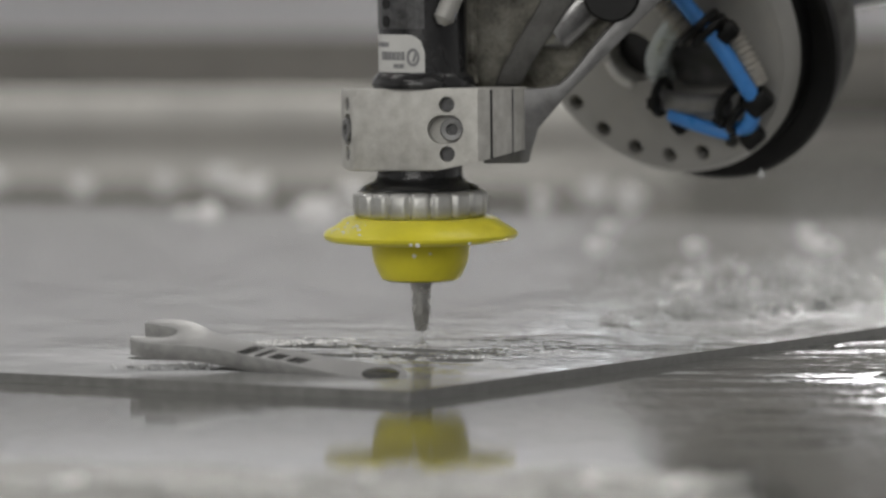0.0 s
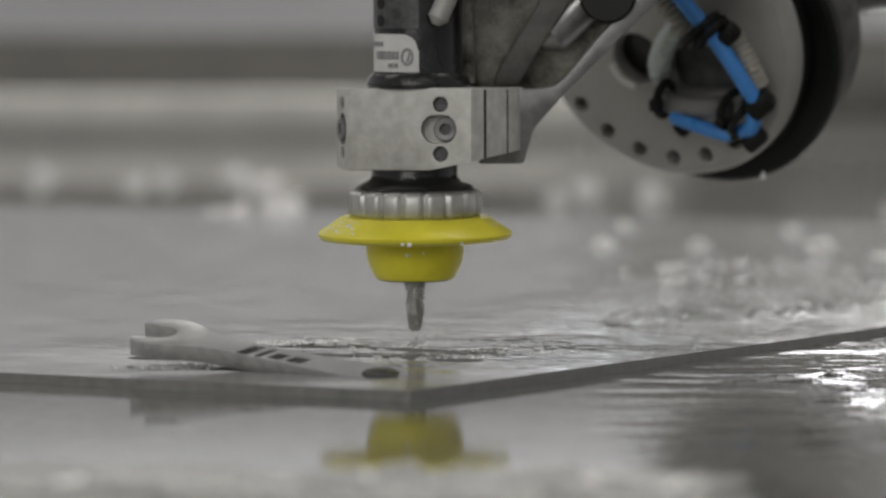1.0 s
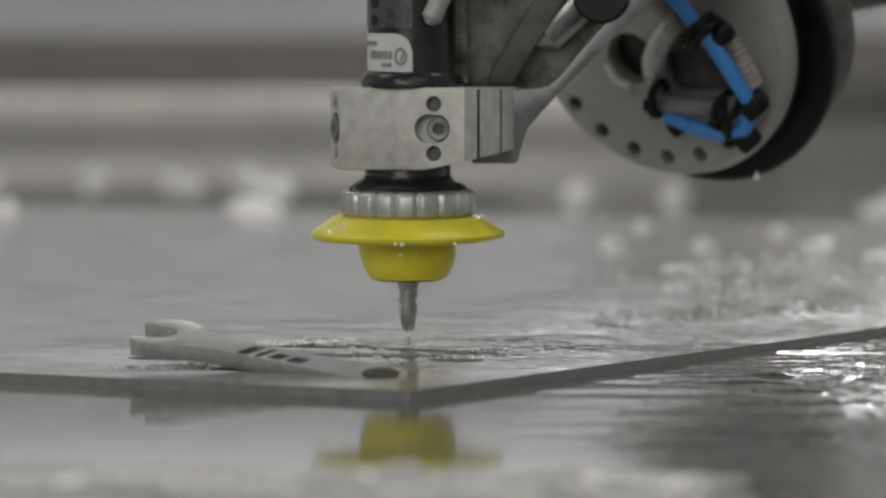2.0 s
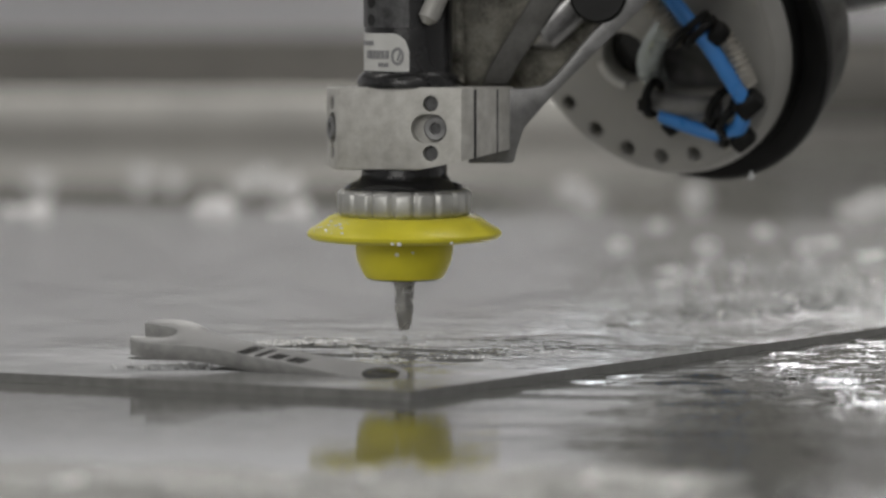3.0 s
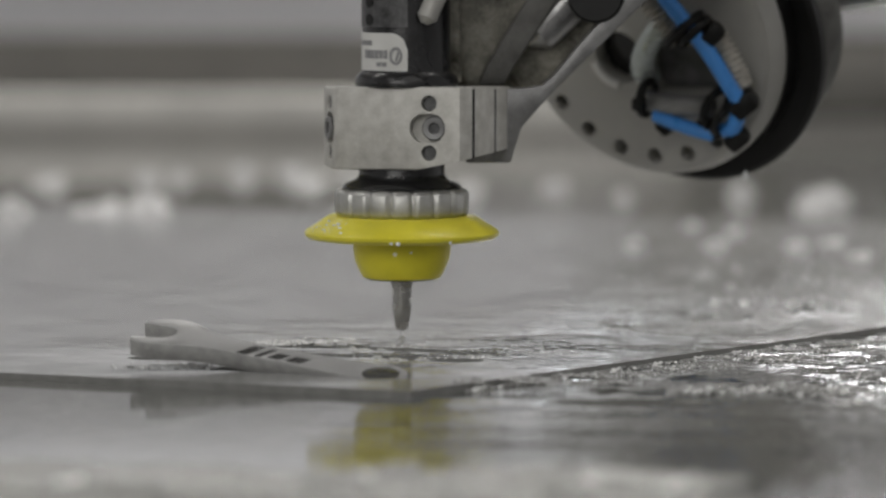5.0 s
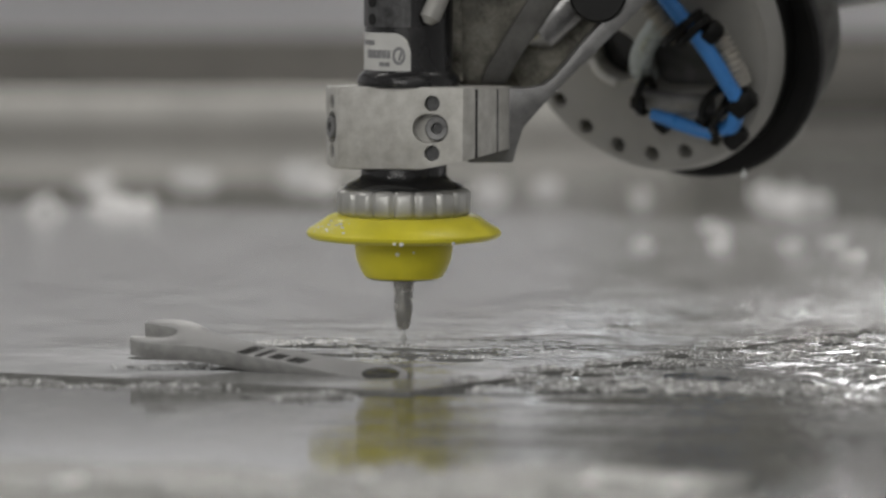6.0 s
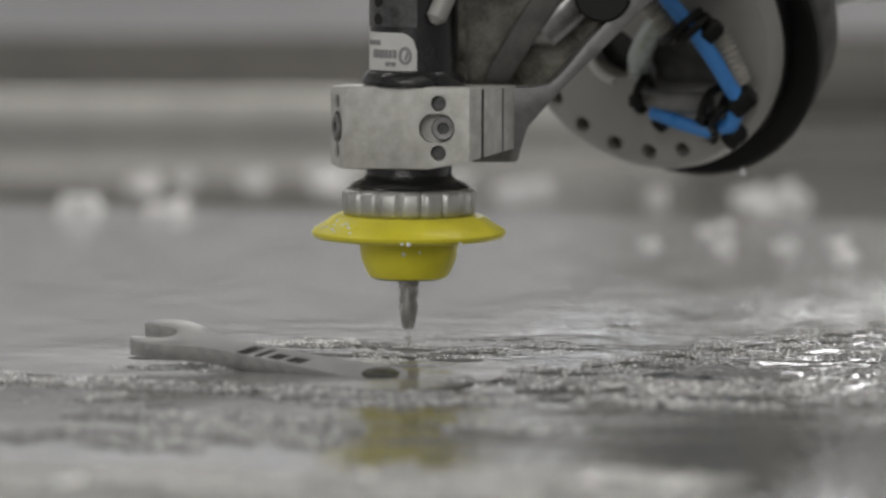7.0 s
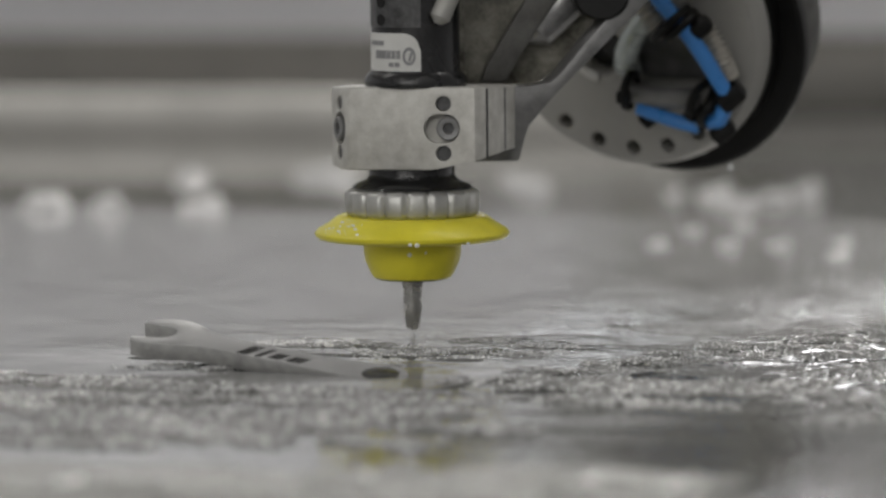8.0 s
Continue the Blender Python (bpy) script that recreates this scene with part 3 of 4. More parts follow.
def build_block_details(head, clamp):
    # blind bolt holes and counterbored cap screws on the front and on the narrow side face
    fm = face_frame((0.0, -0.0195), (0.0195, -0.0232), 0.069)
    sm = face_frame((-0.0266, 0.004), (-0.0225, -0.0105), 0.069)
    drill = lambda m, x, z, r, depth: lathe(mm([(0, -depth), (r, -depth), (r, 4), (0, 4)]), 28, m @ Matrix.Translation((x * MM, z * MM, 0)))
    carve(clamp, [drill(fm, -0.6, 8.4, 2.65, 7), drill(fm, -0.6, -8.3, 2.65, 7), slab(rounded(-0.0012, 0, 0.0122, 0.0098, 0.0048, 8), [], -0.005, 0.004, fm),
                  box(-0.02, 0.02, -0.03, 0.03, -0.012, 0.0, m=Matrix.Translation((0.0215, 0, 0.0585)) @ Matrix.Rotation(radians(-12), 4, "Y")),
                  box(-0.02, 0.02, -0.03, 0.012, -0.012, 0.0, m=Matrix.Translation((-0.034, 0, 0.0595)) @ Matrix.Rotation(radians(24), 4, "Y")),
                  drill(sm, 0, 8.6, 2.5, 7), drill(sm, 0, -8.2, 2.5, 7), drill(sm, 0, 0, 5.6, 4),
                  ])
    # dark discs inside the holes put their shade into colour
    for m, x, z in ((sm, 0, 8.6), (sm, 0, -8.2), (fm, -0.6, 8.4), (fm, -0.6, -8.3)):
        part("bolt", lathe(mm([(0, -2.6), (2.4, -2.6), (2.5, -3.2), (0, -3.2)]), 20, m @ Matrix.Translation((x * MM, z * MM, (1.9 if m is sm else 0) * MM))), M_PLATE, clamp, "dark disc painting the shade in a blind hole")
    for m, x in ((fm, 1.0), (sm, 0.0)):
        m = m @ Matrix.Translation((x * MM, 0, -4.6 * MM if x else -3.4 * MM))
        screw = part("cap_screw", lathe(mm([(0, 2.4), (1.9, 2.4), (2.0, 4.2), (3.6, 4.4), (4.1, 3.9), (4.2, 0), (0, 0)]), 32, m), M_ALU_DARK, clamp, "worn grey hex cap screw")
        part("hex_socket", lathe(mm([(0, 2.9), (1.85, 2.9), (1.9, 2.6)]), 6, m), M_PLATE, screw)
    # slit and seam on the side that leads to the arm
    rm = face_frame((0.0225, -0.0215), (0.0375, 0.0062), 0.069)
    part("slit", box(-0.0130, -0.0116, -0.0100, 0.0132, -0.001, 0.0002, m=rm), M_RUBBER, clamp, "dark clamping slit")
    part("seam", box(0.0032, 0.0040, -0.0085, 0.0132, -0.001, 0.0002, m=rm), M_PLATE, clamp)


def build_upper(head):
    body = part("valve_body", lathe(mm([(0, 82), (15.2, 82), (15.0, 83), (15.0, 150), (0, 150)]), 72, UPPER), M_BLACK, head, "glossy black valve body")
    part("seal_ring", lathe(mm([(0, 82.9), (17.4, 83.2), (17.7, 84.4), (17.2, 86.6), (15.6, 88.2), (0, 88.0)]), 72, UPPER), M_BLACK, head, "wet black seal ring")

    def wrap(a0, a1, z0, z1, r, material, name, label="", corner=0.0, n=22):
        bm = bmesh.new()
        cols = []
        for i in range(n + 1):
            a = a0 + (a1 - a0) * i / n
            run = (a1 - a) * r
            top = z1
            if corner and run < corner:
                top = z1 - corner + math.sqrt(max(0.0, corner ** 2 - (corner - run) ** 2))
            for q in (r, r + 0.25 * MM):
                cols.append((bm.verts.new((q * math.cos(a), q * math.sin(a), z0)), bm.verts.new((q * math.cos(a), q * math.sin(a), top))))
        for i in range(n):
            a, b, c, d = cols[2 * i], cols[2 * i + 1], cols[2 * i + 2], cols[2 * i + 3]
            bm.faces.new((b[0], d[0], d[1], b[1]))
            bm.faces.new((a[1], b[1], d[1], c[1]))
            bm.faces.new((a[0], c[0], d[0], b[0]))
        bm.faces.new((cols[0][0], cols[0][1], cols[1][1], cols[1][0]))
        bm.faces.new((cols[-2][0], cols[-1][0], cols[-1][1], cols[-2][1]))
        bmesh.ops.transform(bm, matrix=UPPER, verts=bm.verts)
        return part(name, bm, material, body, label)

    wrap(radians(170), radians(271.5), 88.8 * MM, 101.6 * MM, 15.05 * MM, M_LABEL, "label", "white printed label", corner=6 * MM)
    # rows of print as plain bars, and a ring mark
    for a0, a1, z0, z1 in ((205, 214.5, 93.0, 95.8), (216, 223.5, 93.0, 95.8), (225, 231.5, 93.0, 95.8), (233, 238.5, 93.0, 95.8), (240, 245, 93.0, 95.8),
                           (229, 236, 90.3, 91.7), (237.5, 244, 90.3, 91.7), (192, 207, 97.4, 99.0), (209, 220, 97.4, 99.0)):
        wrap(radians(a0), radians(a1), z0 * MM, z1 * MM, 15.32 * MM, M_PRINT, "print_bar", n=6)
    a = radians(256.5)
    at = Vector((15.55 * MM * math.cos(a), 15.55 * MM * math.sin(a), 93.9 * MM))
    ring = UPPER @ Matrix.Translation(at) @ Vector((math.cos(a), math.sin(a), 0)).to_track_quat("Z", "Y").to_matrix().to_4x4()
    oval = lambda k: [(x * 0.72, y) for x, y in circle(0, 0, k * MM, 28)]
    part("print_ring", slab(oval(3.1), [oval(1.95)], -0.0003, 0.0, ring), M_PRINT, body)
    part("print_bar", slab(rounded(0.0006, 0.0002, 0.0009, 0.0036, 0.0003, 4, slant=0.3), [], -0.0003, 0.0, ring), M_PRINT, body)
    wrap(radians(176), radians(271.5), 103.6 * MM, 140 * MM, 15.1 * MM, M_PLATE, "grey_plate", "worn mottled grey plate")
    for az_, z in ((215, 106.0), (215, 112.0), (226, 124)):
        a = radians(az_)
        at = Vector((15.2 * MM * math.cos(a), 15.2 * MM * math.sin(a), z * MM))
        m = UPPER @ Matrix.Translation(at) @ Vector((math.cos(a), math.sin(a), 0)).to_track_quat("Z", "Y").to_matrix().to_4x4()
        part("socket", lathe(mm([(0, 0.3), (2.0, 0.3), (2.1, 0)]), 20, m), M_RUBBER, body)
    part("lever", rod((0.0076, -0.0200, 0.1042), (0.0190, -0.0170, 0.1300), 0.0035, 28, 0.0022), M_FLANGE, head, "grey steel lever")


def build_arm(head):
    # bent web of the arm: rises from the clamp and leans away
    lower = [(22, 56.8), (36.5, 56.8), (37.6, 57.6), (38.5, 61.6), (40.8, 68.8), (45.0, 73.7), (51.2, 80.5), (63.0, 92.3), (77.5, 106.5), (112, 140)]
    upper = [(105, 149), (76.3, 114.8), (66.9, 104.2), (60.8, 97.4), (55.2, 90.6), (51.8, 86.6), (48.0, 83.4), (42, 82.4), (22, 82.4)]
    loop = [(x * MM, z * MM) for x, z in lower + upper]
    to_upright = Matrix(((1, 0, 0, 0), (0, 0, -1, 0), (0, 1, 0, 0), (0, 0, 0, 1)))
    part("arm", slab(loop, [], -0.030, -0.0035, to_upright, bevel=0.6 * MM), M_ALU_DARK, head, "bent grey aluminium arm")
    cheek = [(16, 82.2), (46, 82.2), (52.5, 85.0), (62.5, 94.5), (78, 109.0), (110, 143), (110, 152), (16, 152)]
    part("cheek", slab([(x * MM, z * MM) for x, z in cheek], [], -0.054, -0.040, to_upright, bevel=0.8 * MM), M_CAST, head, "dirty dark casting cheek")
    part("barrel", rod((0.0430, 0.037, 0.0985), (0.081, 0.037, 0.1340), 0.0080, 32, 0.005), M_BARREL, head, "shiny grey barrel")
    web = [(14, 82.2), (29, 82.2), (31, 89), (47, 114), (66, 146), (14, 150)]
    part("web", slab([(x * MM, z * MM) for x, z in web], [], -0.040, -0.030, to_upright, bevel=1.2 * MM), M_CAST, head, "dirty dark casting web")
    rib = [(26.5, 83.5), (35.5, 83.5), (39, 90), (60, 122), (74, 142), (64, 148), (46, 118), (29, 90)]
    part("rib", slab([(x * MM, z * MM) for x, z in rib], [], -0.032, -0.0265, to_upright, bevel=0.8 * MM), M_RIB, head, "grey diagonal casting rib")
    strip = [(15.6, 86), (20.5, 84), (20.0, 110), (22.5, 150), (15.6, 150)]
    part("strip", slab([(x * MM, z * MM) for x, z in strip], [], -0.030, -0.014, to_upright, bevel=1.0 * MM), M_CAST, head, "dirty grey casting edge")
    part("pivot_pin", rod((0.066, 0.002, 0.1145), (0.070, 0.040, 0.1145), 0.0098, 32), M_RUBBER, head, "black pivot pin")


def build_disc(head):
    holes = []
    r = 46.6
    for k in range(-1, 6):
        a = -2.569 + 0.3068 * k
        holes.append(circle(r * MM * math.cos(a), r * MM * math.sin(a), 2.9 * MM, 20))
    holes.append(circle(-10.0 * MM, -7.0 * MM, 10.0 * MM, 36))
    holes.append(rounded(17 * MM, -12 * MM, 32 * MM, 19 * MM, 5 * MM))
    flange = part("flange", slab(circle(0, 0, 51.6 * MM, 120), holes, -0.0085, 0, DISC, bevel=0.5 * MM), M_FLANGE, head, "round grey bolt flange")
    part("rim", lathe(mm([(51.7, -0.8), (52.4, -0.9), (54.6, -3.6), (55.6, -6.6), (55.7, -10.2), (51.7, -10.2), (51.7, -0.8)]), 120, DISC), M_FLANGE, flange, "rounded grey flange rim")
    part("backing", lathe(mm([(0, -8.9), (53.0, -8.9), (53.0, -12), (0, -12)]), 80, DISC), M_ALU_DARK, head)
    # black disc paints the dark hollow of the bore
    part("bore_dark_disc", lathe(mm([(0, -6.8), (9.8, -6.8), (9.8, -8.7), (0, -8.7)]), 40, DISC @ Matrix.Translation((-10.0 * MM, -7.0 * MM, 0))), M_BLACK, flange, "black disc that darkens the hollow bore")
    part("spacer", lathe(mm([(53.4, -8.6), (55.2, -8.6), (55.2, -17.5), (53.4, -17.5), (53.4, -8.6)]), 100, DISC @ Matrix.Translation((1.0 * MM, -1.0 * MM, 0))), M_RUBBER, head, "black rubber spacer")
    part("shaft_ring", lathe(mm([(40, -16.6), (56.6, -16.6), (58.2, -17.8), (58.4, -21), (57, -22), (40, -22), (40, -16.6)]), 120, DISC @ Matrix.Translation((6.4 * MM, -5.0 * MM, 0))), M_RUBBER, head, "wide black rubber ring")
    part("wrist_body", lathe(mm([(0, -22.4), (53.4, -22.4), (54.3, -24), (54.3, -43), (52, -46), (0, -46)]), 100, DISC @ Matrix.Translation((6.4 * MM, -5.0 * MM, 0))), M_RIB, head, "grey wrist housing")
    part("drip", lathe(mm([(0, 2.2), (0.5, 1.2), (1.2, 0), (1.3, -0.8), (0.8, -1.6), (0, -1.9)]), 16, Matrix.Translation((0.1244, 0.090, 0.0503))), M_DROP, head, "hanging water drop")
    part("link", rod((0.140, 0.175, 0.128), (0.275, 0.215, 0.150), 0.0225, 32), M_PLATE, head, "dark grey link")
    part("bore_lip", lathe(mm([(10.0, 0.2), (10.4, 0.6), (11.6, 0.5), (12.4, -0.2), (10.0, -0.2), (10.0, 0.2)]), 40, DISC @ Matrix.Translation((-10.0 * MM, -7.0 * MM, 0))), M_FLANGE, flange, "bright bore lip")
    # white arc puts the glint at the bore's lower left into colour
    part("bore_glint", tube(disc([(-10.0 + 11.0 * math.cos(radians(a)), -7.0 + 11.0 * math.sin(radians(a)), 0.6) for a in range(188, 262, 10)]), 0.0016, 12, 3), M_LABEL, flange, "white arc painted as a glint on the bore edge")
    part("elbow", tube(disc([(0, -15, -2), (2.5, -10, 6), (6.5, -3, 10), (10.5, 3, 10), (16, 9, 8)]), 0.0044, 16), M_CHROME, head, "grey-green metal elbow")
    hose = part("blue_hose", tube(disc([(16.5, 31, 14), (20.7, 25, 14), (27.6, 14.1, 14), (33.6, 5.3, 14), (38.4, -3.4, 14), (43.4, -15.4, 13.5), (45, -20, 12)]), 0.0030, 18), M_BLUE, head, "bright blue air hose")
    low = part("blue_hose", tube(disc([(8, -25.0, 12), (13, -26.6, 12.6), (18.4, -28.6, 12.8), (25, -31, 12.2), (30.5, -33.0, 11)]), 0.0027, 18), M_BLUE, head, "bright blue air hose")
    part("blue_hose", tube(disc([(35, -31.5, 10), (39.6, -29.4, 12), (43.0, -24, 12.4), (44.5, -20, 12)]), 0.0030, 18), M_BLUE, head, "bright blue air hose")
    part("corrugated_guard", tube(disc([(5.5, 34, 12), (9.5, 27.5, 12), (14.0, 20.6, 12), (20.5, 10.5, 12), (25.0, 4.0, 11)]), 0.0039, 18, 60, rings=(0.0023, 0.0012)), M_SPRING, head, "grey corrugated hose guard")
    part("corrugated_guard", tube(disc([(38.5, 6, 9), (42.1, -0.6, 10), (44.3, -7.2, 10), (45.1, -14, 9)]), 0.0028, 18, 60, rings=(0.0021, 0.0009)), M_SPRING, head, "grey corrugated hose guard")
    part("fitting", tube(disc([(3.5, -20.2, 9), (16.3, -22.0, 10), (31, -22.0, 10)]), 0.0041, 18), M_ALU_DARK, head, "grey metal hose fitting")

    def tie(at, axis, radius, turn=0.0):
        """A black cable tie: a loop with its head block."""
        z = Vector(axis).normalized()
        q = z.to_track_quat("Z", "Y").to_matrix().to_4x4() @ Matrix.Rotation(radians(turn), 4, "Z")
        m = Matrix.Translation(at) @ q
        loop = tube([m @ Vector((radius * math.cos(t), radius * math.sin(t), 0)) for t in [2 * math.pi * k / 20 for k in range(21)]], 0.0017, 8, 2)
        t = part("cable_tie", loop, M_RUBBER, head, "black cable tie")
        part("tie_head", box(radius - 0.002, radius + 0.0025, -0.0022, 0.0022, -0.002, 0.002, 0.0005, m=m), M_RUBBER, t)

    dirs = DISC.to_3x3()
    for at, axis, rad, turn in (((26, 8, 11), (0.6, -0.8, 0), 0.0082, 20), ((30.5, 7.0, 12), (0.6, -0.8, 0), 0.0062, 60), ((4.5, -19, 10), (1, -0.2, 0), 0.0060, 200),
                                ((33, -22, 10), (1, -0.5, 0.3), 0.0068, 250), ((36, -27, 10), (0.8, -0.6, 0.2), 0.0062, 280)):
        tie(disc([at])[0], dirs @ Vector(axis), rad, turn)
    for at, size in (((38.5, 6.5, 12), 4.2), ((45.6, -20.6, 12), 5.2), ((39.0, -35.0, 10), 4.6), ((10.5, -29.5, 9), 4.4)):
        p = disc([at])[0]
        m = Matrix.Translation(p) @ DISC.to_3x3().to_4x4() @ pose(0, 0, 0, 15, 20, 35)
        part("connector", box(-size * MM, size * MM, -size * 0.75 * MM, size * 0.75 * MM, -size * MM, size * 0.7 * MM, 1.9 * MM, m=m), M_RUBBER, head, "black hose connector")


# ---- foam ----
def bubble_verts(segments=7):
    """Upper half of a small bubble of radius 1."""
    rows = []
    for lat in (-12, 22, 55):
        c, z = math.cos(radians(lat)), math.sin(radians(lat))
        rows.append([(c * math.cos(2 * math.pi * k / segments), c * math.sin(2 * math.pi * k / segments), z) for k in range(segments)])
    vs = [p for row in rows for p in row] + [(0, 0, 1)]
    faces = []
    for i in range(2):
        for k in range(segments):
            j = (k + 1) % segments
            faces.append((i * segments + k, i * segments + j, (i + 1) * segments + j, (i + 1) * segments + k))
    top = len(vs) - 1
    faces += [(2 * segments + k, 2 * segments + (k + 1) % segments, top) for k in range(segments)]
    return np.array(vs), faces


def foam_mesh(seed, sx, sy, count, r0, r1, pile, material):
    """A raft of bubbles of uneven outline, sx by sy metres, piled a little towards its middle."""
    rng = np.random.default_rng(seed)
    base, faces = bubble_verts()
    vs, fs = [], []
    lobes = [(rng.uniform(-0.75, 0.75), rng.uniform(-0.75, 0.75), rng.uniform(0.2, 0.42)) for _ in range(7)]
    made = 0
    while made < count:
        x, y = rng.uniform(-1, 1), rng.uniform(-1, 1)
        near = min(math.hypot((x - a), (y - b)) / r for a, b, r in lobes)
        if near > 1 or rng.random() < near * 0.45:
            continue
        r = r0 + (r1 - r0) * rng.random() ** 2.2
        z = pile * max(0, 1 - near) * rng.uniform(0.2, 1.0)
        at = len(vs) and sum(len(v) for v in vs)
        vs.append(base * np.array([r, r, r * rng.uniform(0.75, 1.0)]) + np.array([x * sx / 2, y * sy / 2, z]))
        fs += [tuple(i + at for i in f) for f in faces]
        made += 1
    me = bpy.data.meshes.new("foam_raft")
    me.from_pydata(np.concatenate(vs).tolist(), [], fs)
    me.materials.append(material)
    me.shade_smooth()
    return me


RAFTS = [foam_mesh(k, 0.060, 0.034, 400, 0.40 * MM, 1.5 * MM, 3.0 * MM, M_FOAM) for k in range(5)]
FINE_RAFTS = [foam_mesh(170 + k, 0.060, 0.034, 620, 0.35 * MM, 1.05 * MM, 2.0 * MM, M_FOAM) for k in range(4)]
PATCHES = [foam_mesh(110 + k, 0.060, 0.034, 290, 0.55 * MM, 2.0 * MM, 2.4 * MM, M_PALE) for k in range(3)]
CLUMPS = [foam_mesh(20 + k, 0.017, 0.017, 34, 1.5 * MM, 3.6 * MM, 7 * MM, M_FOAM_GLINT) for k in range(3)]
DOTS = [foam_mesh(40 + k, 0.045, 0.018, 34, 0.5 * MM, 1.7 * MM, 0.0, M_BEAD) for k in range(3)]
SPLASH = [foam_mesh(60 + k, 0.08, 0.07, 13, 0.6 * MM, 3.4 * MM, 6 * MM, (M_BUBBLE, M_BEAD, M_FOAM_GLINT, M_BEAD)[k]) for k in range(4)]
FILM = [foam_mesh(80 + k, 0.045, 0.018, 30, 0.6 * MM, 2.0 * MM, 0.0, M_DROP) for k in range(3)]
EDGE_BEADS = [foam_mesh(90 + k, 0.020, 0.006, 26, 0.25 * MM, 0.8 * MM, 0.6 * MM, M_FOAM if k else M_FOAM_GLINT) for k in range(3)]
MOUNDS = [foam_mesh(150 + k, 0.024, 0.020, 34, 0.8 * MM, 3.0 * MM, 9 * MM, M_BUBBLE) for k in range(3)]
# tiny drops, mostly coloured white, standing in for sparkles
SPARKS = [foam_mesh(130 + k, 0.030, 0.008, 16, 0.22 * MM, 0.75 * MM, 0.5 * MM, M_FOAM_GLINT if k else M_DROP) for k in range(3)]
FLOATING = []     # (object, rows)
rng = random.Random(5)


def spot(px, py, z=0.0):
    """The place on the level z that lies on the sight line of a picture point."""
    d = (EYE_Z - z) * 7459 / (py - 105)
    return (px - 784) / 7459 * d, d + EYE_Y


def float_in(mesh, name, label, group, x, y, arrive, drift=(-0.010, 0.0), fall=0.010, scale=1.0, level=None):
    """Foam that rises through the water and then drifts on; drift in metres a second."""
    ob = tagged(new(name, mesh), label, "foam", group=group, kind="stuff")
    ob.scale = (scale, scale, scale)
    turn = rng.uniform(-25, 25) + (180 if rng.random() < 0.5 else 0)
    rows = []
    for t in (0.0, 1.0, 2.0, 3.0, 4.0, 5.0, 6.0, 7.0, 8.0):
        k = min(1.0, max(0.0, (t - arrive + 1.3) / 1.3))
        k = k * k * (3 - 2 * k)
        z = (water_level(t) if level is None else level) - fall * (1 - k)
        rows.append((t, pose(x + drift[0] * (t - 8), y + drift[1] * (t - 8), z, 0, 0, turn + 2.0 * (t - 8))))
    FLOATING.append((ob, rows))


WATER_ROWS = [(0.0, -3.1), (3.0, -3.0), (4.5, -2.6), (5.8, -1.5), (7.0, -0.9), (8.0, -0.7)]


def water_level(t):
    for (t0, z0), (t1, z1) in zip(WATER_ROWS, WATER_ROWS[1:]):
        if t <= t1:
            return (z0 + (z1 - z0) * max(0, t - t0) / (t1 - t0)) * MM
    return WATER_ROWS[-1][1] * MM


def build_foam():
    # along the sheet's receding edge, then along its front edge, then out over the open water
    e1 = Vector((math.cos(radians(60)), math.sin(radians(60))))
    e2 = Vector((-e1.y, e1.x))
    corner = SHEET_CORNER.xy
    side = Vector((e1.y, -e1.x))
    for k in range(20):
        p = corner + e1 * (0.045 + 0.021 * k) + side * (0.016 if k % 2 else 0.003)
        float_in(FINE_RAFTS[k % 4], "foam_raft", "grey bubbly foam along the sheet edge", "foam rafts", p.x, p.y, 3.4 + 0.07 * k + (0 if k % 2 else 1.8), (-0.001, -0.001), scale=0.6, level=None if k % 2 else 0.0003)
    for k in range(19):
        u, w = rng.uniform(0.02, 0.42), rng.uniform(0.03, 0.13)
        p = corner + e1 * u + side * w
        float_in(FINE_RAFTS[k % 4], "foam_raft", "grey bubbly foam floating on the water", "foam rafts", p.x, p.y, rng.uniform(4.6, 6.6), (-0.006, -0.002), scale=rng.uniform(0.8, 1.25))
    for k in range(20):
        p = corner + e2 * (0.004 + 0.0115 * k) - e1 * (0.005 + 0.008 * (k % 3))
        float_in(RAFTS[k % 5], "foam_raft", "grey bubbly foam along the sheet edge", "foam rafts", p.x, p.y, rng.uniform(5.8, 6.6), (-0.001, 0.0), scale=0.6)
    # foam that wells up in the cut-outs
    for k, (px, py) in enumerate(((690, 631), (740, 626), (800, 624), (905, 631), (640, 612), (980, 617), (330, 650), (390, 655), (560, 614), (860, 606))):
        x, y = spot(px, py)
        float_in(RAFTS[k % 5], "foam_raft", "grey bubbly foam welling up in a cut-out", "foam rafts", x, y, rng.uniform(6.4, 7.6), (0.0, 0.0), fall=0.0065, scale=0.42, level=0.0002)
    for k in range(38):
        px, py = rng.uniform(-60, 1560), rng.uniform(696, 792)
        if px > 850 and k % 3:
            px -= 800
        x, y = spot(px, py)
        float_in(RAFTS[k % 5], "foam_raft", "grey bubbly foam floating on the water", "foam rafts", x, y, rng.uniform(6.5, 8.0), (-0.012, 0.0), scale=rng.uniform(0.5, 0.85))


